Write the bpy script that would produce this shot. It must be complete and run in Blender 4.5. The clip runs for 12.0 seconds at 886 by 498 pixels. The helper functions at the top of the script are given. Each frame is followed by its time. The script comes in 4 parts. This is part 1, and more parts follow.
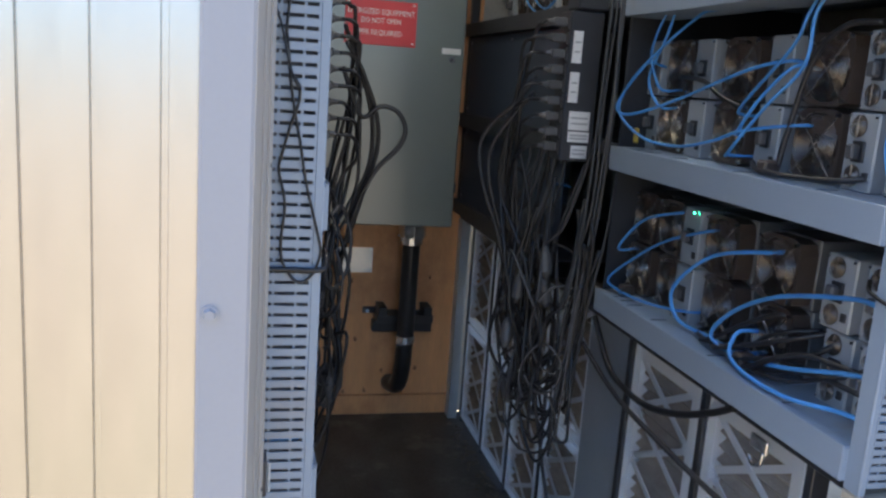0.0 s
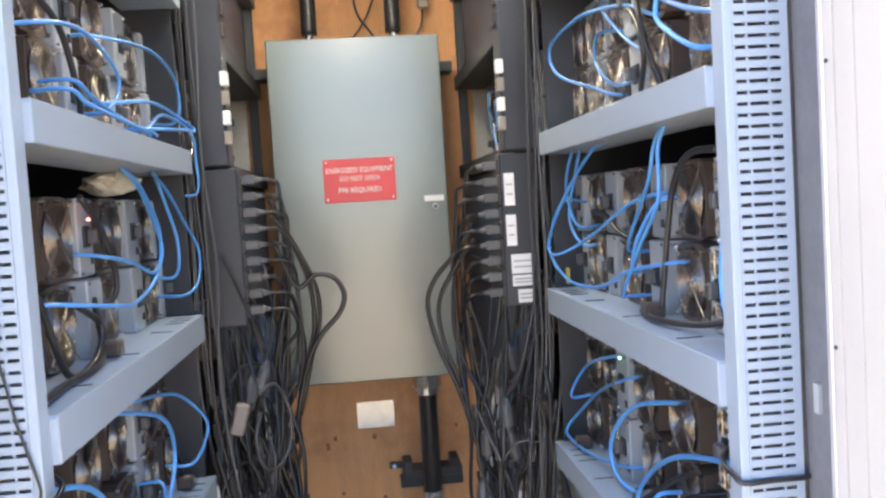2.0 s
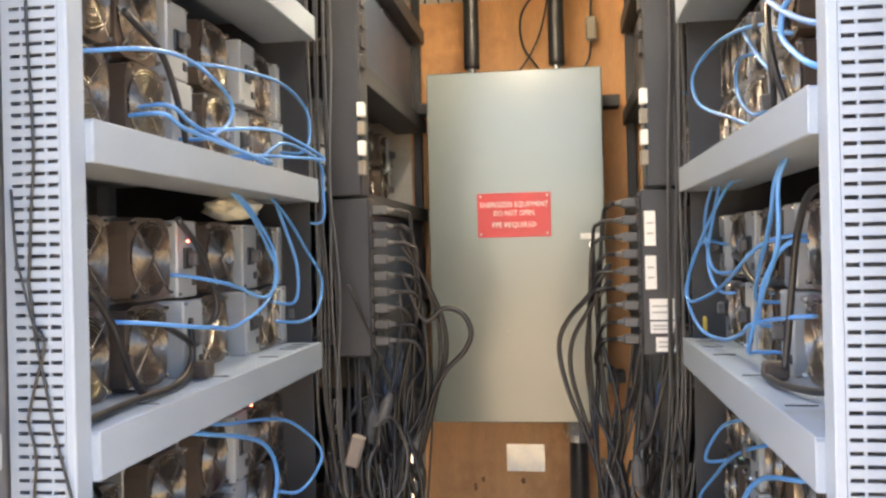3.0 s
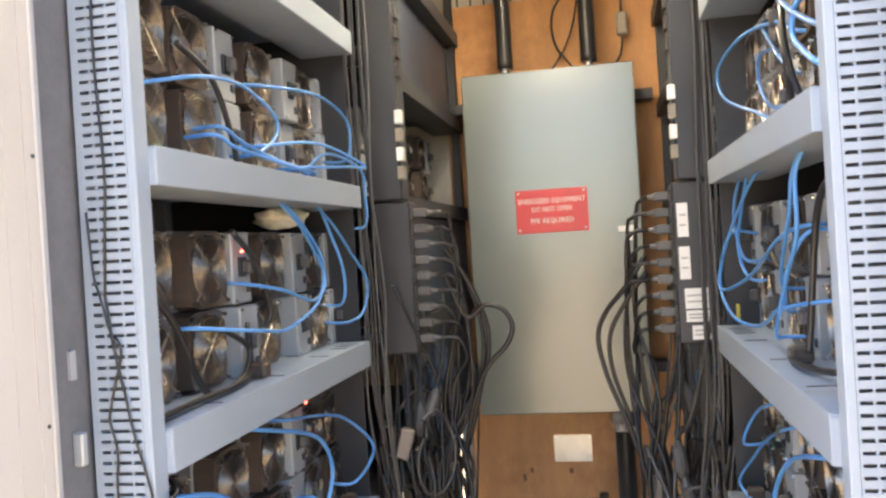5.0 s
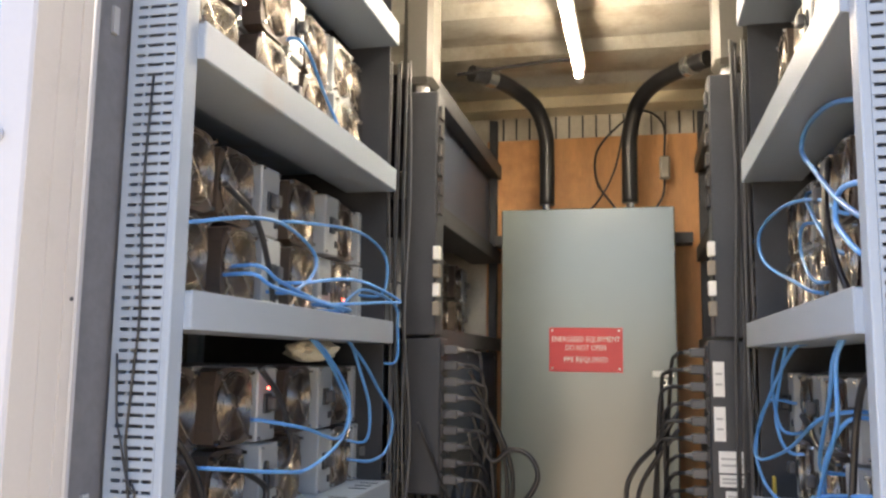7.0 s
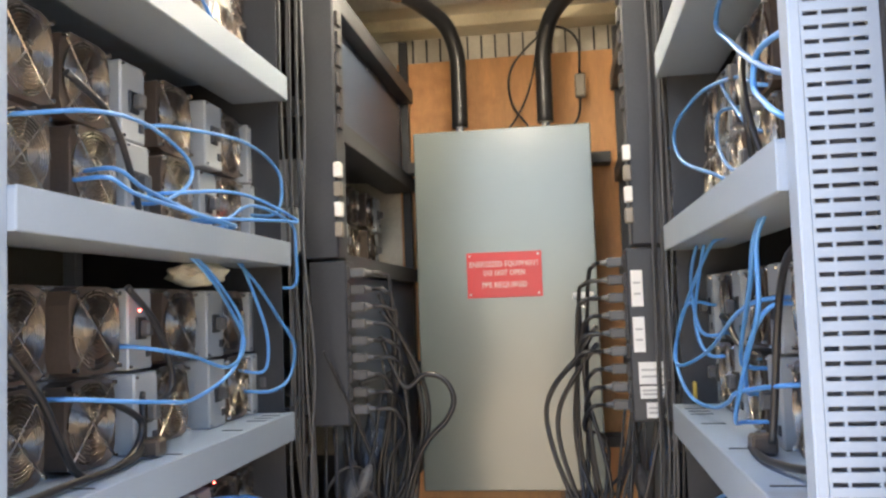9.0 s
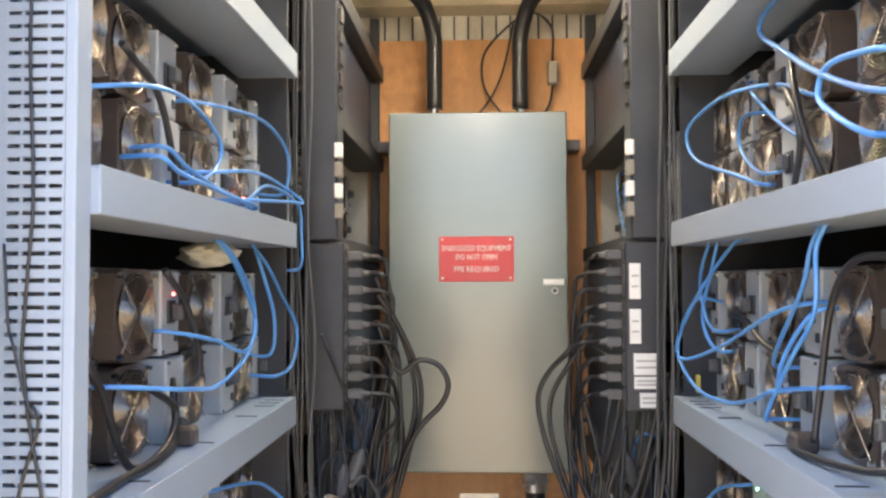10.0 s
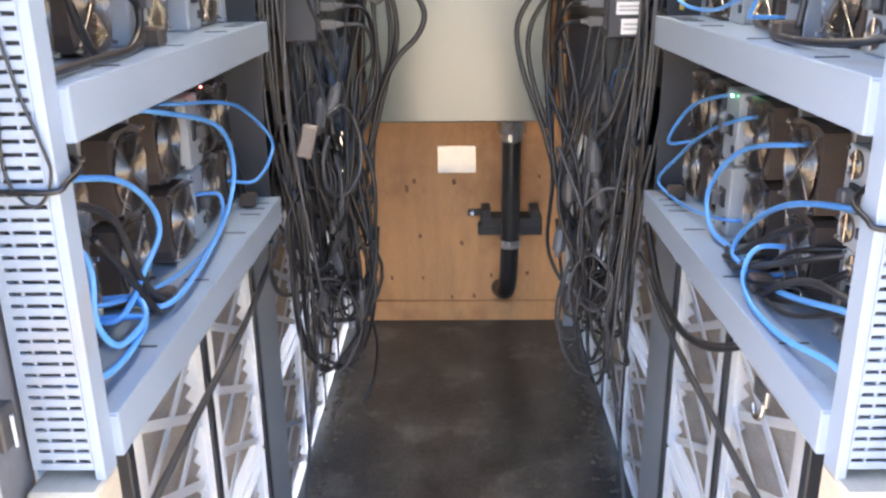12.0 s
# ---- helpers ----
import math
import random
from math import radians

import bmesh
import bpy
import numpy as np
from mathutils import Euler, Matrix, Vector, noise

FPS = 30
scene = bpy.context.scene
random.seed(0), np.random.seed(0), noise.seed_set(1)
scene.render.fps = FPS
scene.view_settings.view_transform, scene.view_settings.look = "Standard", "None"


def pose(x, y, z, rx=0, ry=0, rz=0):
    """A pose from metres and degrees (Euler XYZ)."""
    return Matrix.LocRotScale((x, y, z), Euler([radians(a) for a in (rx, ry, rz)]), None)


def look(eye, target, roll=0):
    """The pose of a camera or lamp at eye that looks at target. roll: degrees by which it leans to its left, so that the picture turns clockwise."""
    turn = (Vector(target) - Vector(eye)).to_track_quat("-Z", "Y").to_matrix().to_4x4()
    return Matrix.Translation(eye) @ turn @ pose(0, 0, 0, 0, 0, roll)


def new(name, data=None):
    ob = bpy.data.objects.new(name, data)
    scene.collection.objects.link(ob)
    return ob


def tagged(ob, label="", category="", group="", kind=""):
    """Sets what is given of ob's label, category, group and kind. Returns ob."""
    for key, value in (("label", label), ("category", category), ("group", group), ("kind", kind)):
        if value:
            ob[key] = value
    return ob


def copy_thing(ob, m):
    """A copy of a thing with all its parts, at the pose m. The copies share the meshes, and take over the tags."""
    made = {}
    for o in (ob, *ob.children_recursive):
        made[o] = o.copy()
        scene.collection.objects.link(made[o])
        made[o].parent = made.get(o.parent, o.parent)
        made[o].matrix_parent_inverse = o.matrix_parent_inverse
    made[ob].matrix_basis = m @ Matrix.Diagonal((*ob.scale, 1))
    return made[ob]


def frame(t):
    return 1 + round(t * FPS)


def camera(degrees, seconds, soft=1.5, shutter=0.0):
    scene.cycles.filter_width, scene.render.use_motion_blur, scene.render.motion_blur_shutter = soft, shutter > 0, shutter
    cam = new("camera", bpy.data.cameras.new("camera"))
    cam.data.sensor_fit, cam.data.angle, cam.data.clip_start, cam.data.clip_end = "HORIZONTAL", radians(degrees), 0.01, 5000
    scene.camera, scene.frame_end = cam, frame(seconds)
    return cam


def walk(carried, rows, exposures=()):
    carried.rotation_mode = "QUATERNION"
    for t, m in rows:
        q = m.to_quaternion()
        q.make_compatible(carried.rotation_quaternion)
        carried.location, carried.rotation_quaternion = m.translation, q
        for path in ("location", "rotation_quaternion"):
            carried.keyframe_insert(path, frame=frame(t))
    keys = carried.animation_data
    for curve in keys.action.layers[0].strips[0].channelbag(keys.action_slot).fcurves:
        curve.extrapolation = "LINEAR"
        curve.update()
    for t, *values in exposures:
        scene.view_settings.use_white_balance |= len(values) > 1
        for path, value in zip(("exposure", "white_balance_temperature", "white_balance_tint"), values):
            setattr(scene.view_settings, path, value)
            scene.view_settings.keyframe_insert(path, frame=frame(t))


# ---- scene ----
cam = camera(55.2, 12.0, 2.5)
# ---- camera path ----
PATH = [
    (0, (-0.484, -0.142, 1.456), (-0.02, 1.763, 1.064), 4.1),
    (0.4, (-0.417, -0.157, 1.471), (0.108, 1.747, 1.157), 2.3),
    (0.5, (-0.396, -0.143, 1.476), (0.065, 1.786, 1.219), 1.7),
    (0.6, (-0.369, -0.123, 1.473), (-0.006, 1.834, 1.275), 1.6),
    (0.8, (-0.296, -0.091, 1.455), (-0.029, 1.886, 1.307), 1.46),
    (1, (-0.203, -0.078, 1.444), (0.012, 1.904, 1.286), 1.3),
    (1.2, (-0.1, -0.08, 1.456), (0.036, 1.905, 1.255), 0.7),
    (1.5, (-0.016, -0.094, 1.498), (0.201, 1.887, 1.325), -0.2),
    (1.8, (-0.028, -0.118, 1.531), (0.213, 1.864, 1.403), -2.18),
    (2, (-0.035, -0.125, 1.538), (0.158, 1.862, 1.428), -3.5),
    (2.4, (-0.006, -0.118, 1.526), (0.076, 1.879, 1.474), -2.06),
    (2.5, (0.011, -0.112, 1.525), (0.02, 1.888, 1.497), -1.7),
    (2.8, (0.084, -0.074, 1.525), (-0.121, 1.915, 1.541), -1.46),
    (3, (0.135, -0.041, 1.525), (-0.139, 1.94, 1.523), -1.3),
    (3.2, (0.163, -0.02, 1.52), (-0.148, 1.956, 1.48), -2.3),
    (4.8, (0.145, -0.098, 1.536), (-0.249, 1.862, 1.485), -4.0),
    (5, (0.159, -0.119, 1.533), (-0.218, 1.845, 1.526), -3.5),
    (5.5, (0.193, -0.151, 1.554), (-0.166, 1.813, 1.663), -1.7),
    (6, (0.216, -0.149, 1.558), (-0.213, 1.795, 1.748), -1.3),
    (6.5, (0.208, -0.151, 1.586), (-0.273, 1.773, 1.844), -0.2),
    (6.7, (0.19, -0.137, 1.6), (-0.296, 1.786, 1.857), 0.6),
    (8.3, (0.135, -0.047, 1.579), (-0.076, 1.927, 1.823), -1.1),
    (8.5, (0.149, -0.02, 1.563), (-0.058, 1.957, 1.781), -0.5),
    (8.6, (0.16, -0.004, 1.554), (-0.075, 1.974, 1.727), -0.8),
    (9, (0.188, 0.037, 1.536), (-0.098, 2.012, 1.67), -2.0),
    (9.2, (0.158, 0.029, 1.538), (-0.125, 2.006, 1.647), -1.56),
    (9.5, (0.062, 0.014, 1.546), (-0.106, 2.006, 1.623), -0.9),
    (9.8, (0.005, 0.021, 1.56), (-0.088, 2.018, 1.627), -0.48),
    (10, (-0.004, 0.025, 1.564), (-0.095, 2.022, 1.637), -0.2),
    (10.5, (-0.003, 0.017, 1.545), (-0.012, 2.017, 1.535), 0.4),
    (11, (0.003, 0.025, 1.514), (-0.008, 2.018, 1.349), -0.2),
    (11.5, (-0.007, 0.039, 1.483), (-0.013, 2.012, 1.155), -0.5),
    (11.6, (-0.007, 0.039, 1.475), (-0.017, 1.996, 1.066), -0.56),
    (12, (-0.006, 0.034, 1.437), (-0.047, 1.926, 0.791), -0.8),
]
walk(cam, [(t, look(e, g, r)) for t, e, g, r in PATH], [(0,1.5,5550,13),(0.5,1.95,5600,15),(1.0,1.95,5700,16),(1.5,2.62,5850,17),(2.0,2.92,6100,16),(2.5,3.02,6750,16),(3.2,2.98,7250,17),(5.0,2.9,7000,16),(5.5,2.9,6900,16),(6.5,2.33,6750,17),(8.5,2.7,6450,15),(10.0,2.88,6550,16),(10.5,2.95,6100,17),(11.5,3.18,6250,18),(12.0,3.36,6350,18)])

# ---- world and light ----
world = bpy.data.worlds.new("sky")
scene.world = world
world.use_nodes = True
wn = world.node_tree.nodes
wl = world.node_tree.links
sky = wn.new("ShaderNodeTexSky")
sky.sky_type = "NISHITA"
sky.sun_disc = False
sky.sun_elevation = radians(58)
sky.sun_rotation = radians(-79)
sky.dust_density = 0.8
bg = wn["Background"]
bg.inputs["Strength"].default_value = 0.13
wl.new(sky.outputs["Color"], bg.inputs["Color"])

sun_data = bpy.data.lights.new("sun", "SUN")
sun_data.energy = 4.0
sun_data.angle = radians(0.5)
sun_data.color = (1.0, 0.93, 0.82)
sun = new("sun", sun_data)
sun.matrix_world = look((-5.2, 1.0, 8.5), (0, 0, 0))


# ---- materials ----
def material(name, colour, rough=0.5, metal=0.0, vary=0.12, scale=6.0, bump=0.0, bump_scale=80.0, stretch=(1, 1, 1), stain=None, stain_at=0.62, coat=0.0, per_object=0.0):
    """A procedural surface: colour varied at two scales, optional stains and fine relief."""
    m = bpy.data.materials.new(name)
    m.use_nodes = True
    n, l = m.node_tree.nodes, m.node_tree.links
    b = n["Principled BSDF"]
    b.inputs["Roughness"].default_value = rough
    b.inputs["Metallic"].default_value = metal
    if coat:
        b.inputs["Coat Weight"].default_value = coat
        b.inputs["Coat Roughness"].default_value = 0.40
    tc = n.new("ShaderNodeTexCoord")
    mp = n.new("ShaderNodeMapping")
    mp.inputs["Scale"].default_value = stretch
    l.new(tc.outputs["Object"], mp.inputs["Vector"])
    big = n.new("ShaderNodeTexNoise")
    big.inputs["Scale"].default_value = scale
    big.inputs["Detail"].default_value = 5
    l.new(mp.outputs["Vector"], big.inputs["Vector"])
    fine = n.new("ShaderNodeTexNoise")
    fine.inputs["Scale"].default_value = bump_scale
    fine.inputs["Detail"].default_value = 3
    l.new(mp.outputs["Vector"], fine.inputs["Vector"])
    mix = n.new("ShaderNodeMix")
    mix.data_type = "FLOAT"
    mix.inputs[0].default_value = 0.35
    l.new(big.outputs["Fac"], mix.inputs[2])
    l.new(fine.outputs["Fac"], mix.inputs[3])
    ramp = n.new("ShaderNodeValToRGB")
    lo = [c * (1 - vary) for c in colour]
    hi = [min(1, c * (1 + vary)) for c in colour]
    ramp.color_ramp.elements[0].position, ramp.color_ramp.elements[1].position = 0.3, 0.7
    ramp.color_ramp.elements[0].color = (*lo, 1)
    ramp.color_ramp.elements[1].color = (*hi, 1)
    l.new(mix.outputs[0], ramp.inputs["Fac"])
    out = ramp.outputs["Color"]
    if stain:
        st = n.new("ShaderNodeTexNoise")
        st.inputs["Scale"].default_value = scale * 0.7
        st.inputs["Detail"].default_value = 8
        st.inputs["Roughness"].default_value = 0.65
        l.new(tc.outputs["Object"], st.inputs["Vector"])
        sr = n.new("ShaderNodeValToRGB")
        sr.color_ramp.elements[0].position, sr.color_ramp.elements[1].position = stain_at - 0.08, stain_at + 0.1
        l.new(st.outputs["Fac"], sr.inputs["Fac"])
        sm = n.new("ShaderNodeMix")
        sm.data_type = "RGBA"
        l.new(sr.outputs["Color"], sm.inputs[0])
        l.new(out, sm.inputs[6])
        sm.inputs[7].default_value = (*stain, 1)
        out = sm.outputs[2]
    if per_object:
        oi = n.new("ShaderNodeObjectInfo")
        mr = n.new("ShaderNodeMapRange")
        mr.inputs["To Min"].default_value, mr.inputs["To Max"].default_value = 1 - per_object, 1 + per_object
        l.new(oi.outputs["Random"], mr.inputs["Value"])
        hs = n.new("ShaderNodeHueSaturation")
        l.new(mr.outputs["Result"], hs.inputs["Value"])
        l.new(out, hs.inputs["Color"])
        out = hs.outputs["Color"]
    l.new(out, b.inputs["Base Color"])
    rr = n.new("ShaderNodeMapRange")
    rr.inputs["To Min"].default_value, rr.inputs["To Max"].default_value = max(0.03, rough - 0.1), min(1, rough + 0.1)
    l.new(big.outputs["Fac"], rr.inputs["Value"])
    l.new(rr.outputs["Result"], b.inputs["Roughness"])
    if bump:
        bp = n.new("ShaderNodeBump")
        bp.inputs["Strength"].default_value = bump
        bp.inputs["Distance"].default_value = 0.002
        l.new(mix.outputs[0], bp.inputs["Height"])
        l.new(bp.outputs["Normal"], b.inputs["Normal"])
    return m


def let_through(m, colour, share):
    """Thin card or cloth: part of the light passes through to the other side."""
    n, l = m.node_tree.nodes, m.node_tree.links
    t = n.new("ShaderNodeBsdfTranslucent")
    t.inputs["Color"].default_value = (*colour, 1)
    mix = n.new("ShaderNodeMixShader")
    mix.inputs[0].default_value = share
    l.new(n["Principled BSDF"].outputs[0], mix.inputs[1])
    l.new(t.outputs[0], mix.inputs[2])
    l.new(mix.outputs[0], n["Material Output"].inputs["Surface"])


def glowing(name, colour, strength):
    m = bpy.data.materials.new(name)
    m.use_nodes = True
    n, l = m.node_tree.nodes, m.node_tree.links
    e = n.new("ShaderNodeEmission")
    e.inputs["Color"].default_value = (*colour, 1)
    e.inputs["Strength"].default_value = strength
    l.new(e.outputs[0], n["Material Output"].inputs["Surface"])
    return m


M_RACK = material("rack_paint", (0.275, 0.330, 0.405), 0.40, 0.0, 0.05, 5, 0.10, 300, stain=(0.28, 0.28, 0.29), stain_at=0.68)
M_SHELF = material("shelf_paint", (0.245, 0.315, 0.415), 0.45, 0.0, 0.08, 6, 0.10, 260, stain=(0.20, 0.195, 0.19), stain_at=0.6)
# rack paint darkened to hold the shade of the rear bays; also on the strut channels
M_SHADED = material("shaded_rack_paint", (0.055, 0.058, 0.064), 0.5, 0.0, 0.15, 5, 0.10, 200)
M_JAMB = material("jamb_paint", (0.33, 0.335, 0.36), 0.38, 0.0, 0.03, 3, 0.05, 200)
M_CREAM = material("cream_paint", (0.40, 0.385, 0.365), 0.45, 0.0, 0.04, 4, 0.05, 200, stain=(0.30, 0.28, 0.25), stain_at=0.68)
M_GALV = material("galvanised_steel", (0.55, 0.54, 0.525), 0.25, 1.0, 0.09, 2.5, 0.05, 60, (1, 1, 0.25))
M_ROOF = material("roof_steel", (0.60, 0.57, 0.50), 0.42, 0.6, 0.15, 4, 0.12, 90, stain=(0.36, 0.30, 0.22), stain_at=0.62)
M_PLY = material("plywood", (0.70, 0.36, 0.15), 0.60, 0.0, 0.17, 4.0, 0.2, 40, (4, 4, 0.6), stain=(0.50, 0.225, 0.085), stain_at=0.60)
M_KNOT = material("wood_knot", (0.27, 0.12, 0.05), 0.7, 0.0, 0.6, 70, 0.1, 200)
M_PANEL = material("panel_paint", (0.150, 0.176, 0.168), 0.34, 0.0, 0.03, 2.5, 0.0, 350, coat=1.0)
M_SIGN = material("sign_red", (0.60, 0.045, 0.05), 0.35, 0.0, 0.08, 9, 0.03, 200)
M_WHITE = material("white_label", (0.80, 0.80, 0.79), 0.5, 0.0, 0.05, 30, 0.02, 200)
M_GREYINK = material("grey_print", (0.42, 0.42, 0.43), 0.6, 0.0, 0.05, 30)
M_PAPER = material("paper", (0.88, 0.83, 0.74), 0.45, 0.0, 0.06, 18, 0.0, 90, coat=1.0)
for glossy, rough, ior in ((M_PANEL, 0.20, 1.65), (M_PAPER, 0.14, 2.3)):
    glossy.node_tree.nodes["Principled BSDF"].inputs["Coat Roughness"].default_value = rough
    glossy.node_tree.nodes["Principled BSDF"].inputs["Coat IOR"].default_value = ior
M_RUBBER = material("black_rubber", (0.018, 0.018, 0.020), 0.36, 0.0, 0.3, 25, 0.05, 300, per_object=0.4)
# grey leads, and black cords lightened for the light on the right-hand tangle
M_LEAD = material("grey_and_lit_lead", (0.060, 0.060, 0.064), 0.38, 0.0, 0.2, 25, 0.05, 300, per_object=0.45)
M_PLUG = material("plug_plastic", (0.085, 0.085, 0.090), 0.42, 0.0, 0.15, 20, 0.05, 200, per_object=0.2)
M_SEAL = material("door_seal", (0.05, 0.048, 0.05), 0.55, 0.0, 0.3, 8, 0.1, 100)
M_BLUE = material("blue_jacket", (0.085, 0.275, 0.64), 0.38, 0.0, 0.12, 12, 0.03, 200, per_object=0.25)
M_CHROME = material("chrome_wire", (0.80, 0.79, 0.77), 0.16, 1.0, 0.08, 30, 0.0, 100)
M_GUARD = material("guard_wire", (0.50, 0.45, 0.40), 0.26, 1.0, 0.10, 30, 0.0, 100)
M_CASE = material("miner_case", (0.20, 0.205, 0.215), 0.45, 0.3, 0.12, 9, 0.08, 150, stain=(0.12, 0.11, 0.10), stain_at=0.60, per_object=0.3)
M_FAN = material("fan_plastic", (0.068, 0.052, 0.043), 0.34, 0.0, 0.25, 14, 0.05, 200)
M_BLADE = material("fan_blade", (0.075, 0.050, 0.038), 0.45, 0.0, 0.25, 20, 0.05, 200)
M_PSU = material("psu_case", (0.37, 0.395, 0.42), 0.45, 0.2, 0.06, 9, 0.05, 200, stain=(0.32, 0.31, 0.30), stain_at=0.62)
M_BOX = material("box_paint", (0.115, 0.11, 0.10), 0.45, 0.1, 0.12, 9, 0.05, 150)
M_BEIGE = material("beige_box", (0.27, 0.24, 0.20), 0.45, 0.1, 0.1, 9, 0.05, 150)
M_ADAPTER = material("adapter_plastic", (0.21, 0.175, 0.155), 0.5, 0.0, 0.1, 20, 0.05, 150)
M_STEEL = material("cast_steel", (0.62, 0.62, 0.61), 0.26, 0.95, 0.1, 14, 0.1, 160)
# dark grey for the painted shade behind the upright slots, and for the door seal
M_SLOT = material("slot_shade_and_seal", (0.13, 0.135, 0.15), 0.5, 0.0, 0.2, 30, 0.05, 100)
M_DARK = material("dark_steel", (0.032, 0.035, 0.042), 0.40, 0.2, 0.2, 6, 0.06, 160)
M_STRIP = material("strip_paint", (0.045, 0.048, 0.056), 0.42, 0.1, 0.2, 6, 0.06, 160)
M_DARKBLUE = material("navy_sheet", (0.055, 0.075, 0.115), 0.45, 0.1, 0.2, 4, 0.06, 100)
M_FLOOR = material("stained_floor", (0.043, 0.043, 0.042), 0.46, 0.0, 0.85, 5.5, 0.9, 60, (1.5, 1.0, 1), stain=(0.16, 0.152, 0.14), stain_at=0.62)
M_EDGE = material("floor_edge", (0.085, 0.075, 0.062), 0.8, 0.0, 0.4, 14, 0.6, 90)
M_CARD = material("filter_card", (0.85, 0.86, 0.88), 0.65, 0.0, 0.07, 8, 0.06, 150, stain=(0.55, 0.50, 0.44), stain_at=0.68)
M_PLEAT = material("filter_pleat", (0.36, 0.325, 0.28), 0.9, 0.0, 0.35, 12, 0.3, 120, (1, 1, 4))
let_through(M_CARD, (0.88, 0.92, 0.97), 0.75)
let_through(M_PLEAT, (0.50, 0.41, 0.31), 0.25)
M_RAW = material("raw_timber", (0.50, 0.44, 0.34), 0.75, 0.0, 0.15, 6, 0.2, 60, (4, 0.6, 4))
M_ZINC = material("zinc_plate", (0.40, 0.45, 0.50), 0.35, 0.35, 0.10, 7, 0.06, 120)
M_LINER = material("grey_liner", (0.24, 0.25, 0.215), 0.55, 0.0, 0.12, 4, 0.05, 100)
# stained roof steel, with the golden lamplight put into its colour
M_LIT_RIB = material("lit_rib_paint", (0.72, 0.64, 0.46), 0.40, 0.1, 0.15, 6, 0.08, 120, stain=(0.42, 0.34, 0.22), stain_at=0.64)
M_WALL = material("inner_wall", (0.16, 0.15, 0.14), 0.6, 0.2, 0.2, 3, 0.1, 60)
M_GROUND = material("dry_ground", (0.46, 0.345, 0.205), 0.95, 0.0, 0.3, 0.35, 0.6, 12, stain=(0.33, 0.27, 0.15), stain_at=0.55)
M_CONDUIT = material("conduit_jacket", (0.018, 0.018, 0.020), 0.32, 0.0, 0.2, 10, 0.05, 200)
M_FOAM = material("foam", (0.72, 0.68, 0.56), 0.85, 0.0, 0.1, 20, 0.4, 80)
M_YELLOW = material("yellow_plastic", (0.55, 0.42, 0.08), 0.5, 0.0, 0.1, 20)
M_TUBE = glowing("lamp_tube", (1.0, 0.88, 0.64), 31)
M_LED_R = glowing("red_led", (1.0, 0.06, 0.04), 6)
M_LED_G = glowing("green_led", (0.1, 1.0, 0.4), 5)


# ---- mesh tools ----
def box(bm, x0, y0, z0, x1, y1, z1, bevel=0.0):
    r = bmesh.ops.create_cube(bm, size=1.0)
    vs = r["verts"]
    c = Vector(((x0 + x1) / 2, (y0 + y1) / 2, (z0 + z1) / 2))
    for v in vs:
        v.co = Vector((v.co.x * abs(x1 - x0), v.co.y * abs(y1 - y0), v.co.z * abs(z1 - z0))) + c
    if bevel:
        es = list({e for v in vs for e in v.link_edges})
        bmesh.ops.bevel(bm, geom=es, offset=bevel, segments=1, affect="EDGES")
    return bm


def boxed(x0, y0, z0, x1, y1, z1, bevel=0.0):
    return box(bmesh.new(), x0, y0, z0, x1, y1, z1, bevel)


def rod(bm, p, q, r, n=10, r2=None):
    p, q = Vector(p), Vector(q)
    d = q - p
    res = bmesh.ops.create_cone(bm, cap_ends=True, segments=n, radius1=r, radius2=r if r2 is None else r2, depth=d.length)
    m = Matrix.Translation((p + q) / 2) @ d.to_track_quat("Z", "Y").to_matrix().to_4x4()
    bmesh.ops.transform(bm, matrix=m, verts=res["verts"])
    return bm


def spline(pts, steps=7):
    """A smooth line through the points (Catmull-Rom)."""
    P = [Vector(p) for p in pts]
    P = [P[0] * 2 - P[1]] + P + [P[-1] * 2 - P[-2]]
    out = []
    for i in range(1, len(P) - 2):
        a, b, c, d = P[i - 1:i + 3]
        for k in range(steps):
            t = k / steps
            out.append(0.5 * (2 * b + (c - a) * t + (2 * a - 5 * b + 4 * c - d) * t * t + (3 * b - a - 3 * c + d) * t ** 3))
    out.append(P[-2])
    return out


def tube(bm, pts, r, n=6, steps=7, ridged=0.0):
    line = spline(pts, steps) if steps else [Vector(p) for p in pts]
    rings = []
    side = None
    for i, p in enumerate(line):
        d = (line[min(i + 1, len(line) - 1)] - line[max(i - 1, 0)]).normalized()
        if side is None:
            side = d.orthogonal().normalized()
        side = (side - d * side.dot(d)).normalized()
        up = d.cross(side)
        rr = r * (1 + (ridged if i % 2 else 0))
        rings.append([bm.verts.new(p + (side * math.cos(2 * math.pi * k / n) + up * math.sin(2 * math.pi * k / n)) * rr) for k in range(n)])
    for a, b in zip(rings, rings[1:]):
        for k in range(n):
            f = bm.faces.new((a[k], a[(k + 1) % n], b[(k + 1) % n], b[k]))
            f.smooth = True
    bm.faces.new(rings[0][::-1])
    bm.faces.new(rings[-1])
    return bm


def coil(bm, c, r0, r1, turns, wire):
    """A flat wire spiral facing along x."""
    n = int(turns * 22)
    pts = []
    for i in range(n + 1):
        a, rr = 2 * math.pi * turns * i / n, r0 + (r1 - r0) * i / n
        pts.append((c[0], c[1] + rr * math.cos(a), c[2] + rr * math.sin(a)))
    return tube(bm, pts, wire, 4, 0)


def mesh_of(name, bm, mat):
    me = bpy.data.meshes.new(name)
    bmesh.ops.recalc_face_normals(bm, faces=bm.faces)
    bm.to_mesh(me)
    bm.free()
    me.materials.append(mat)
    return me


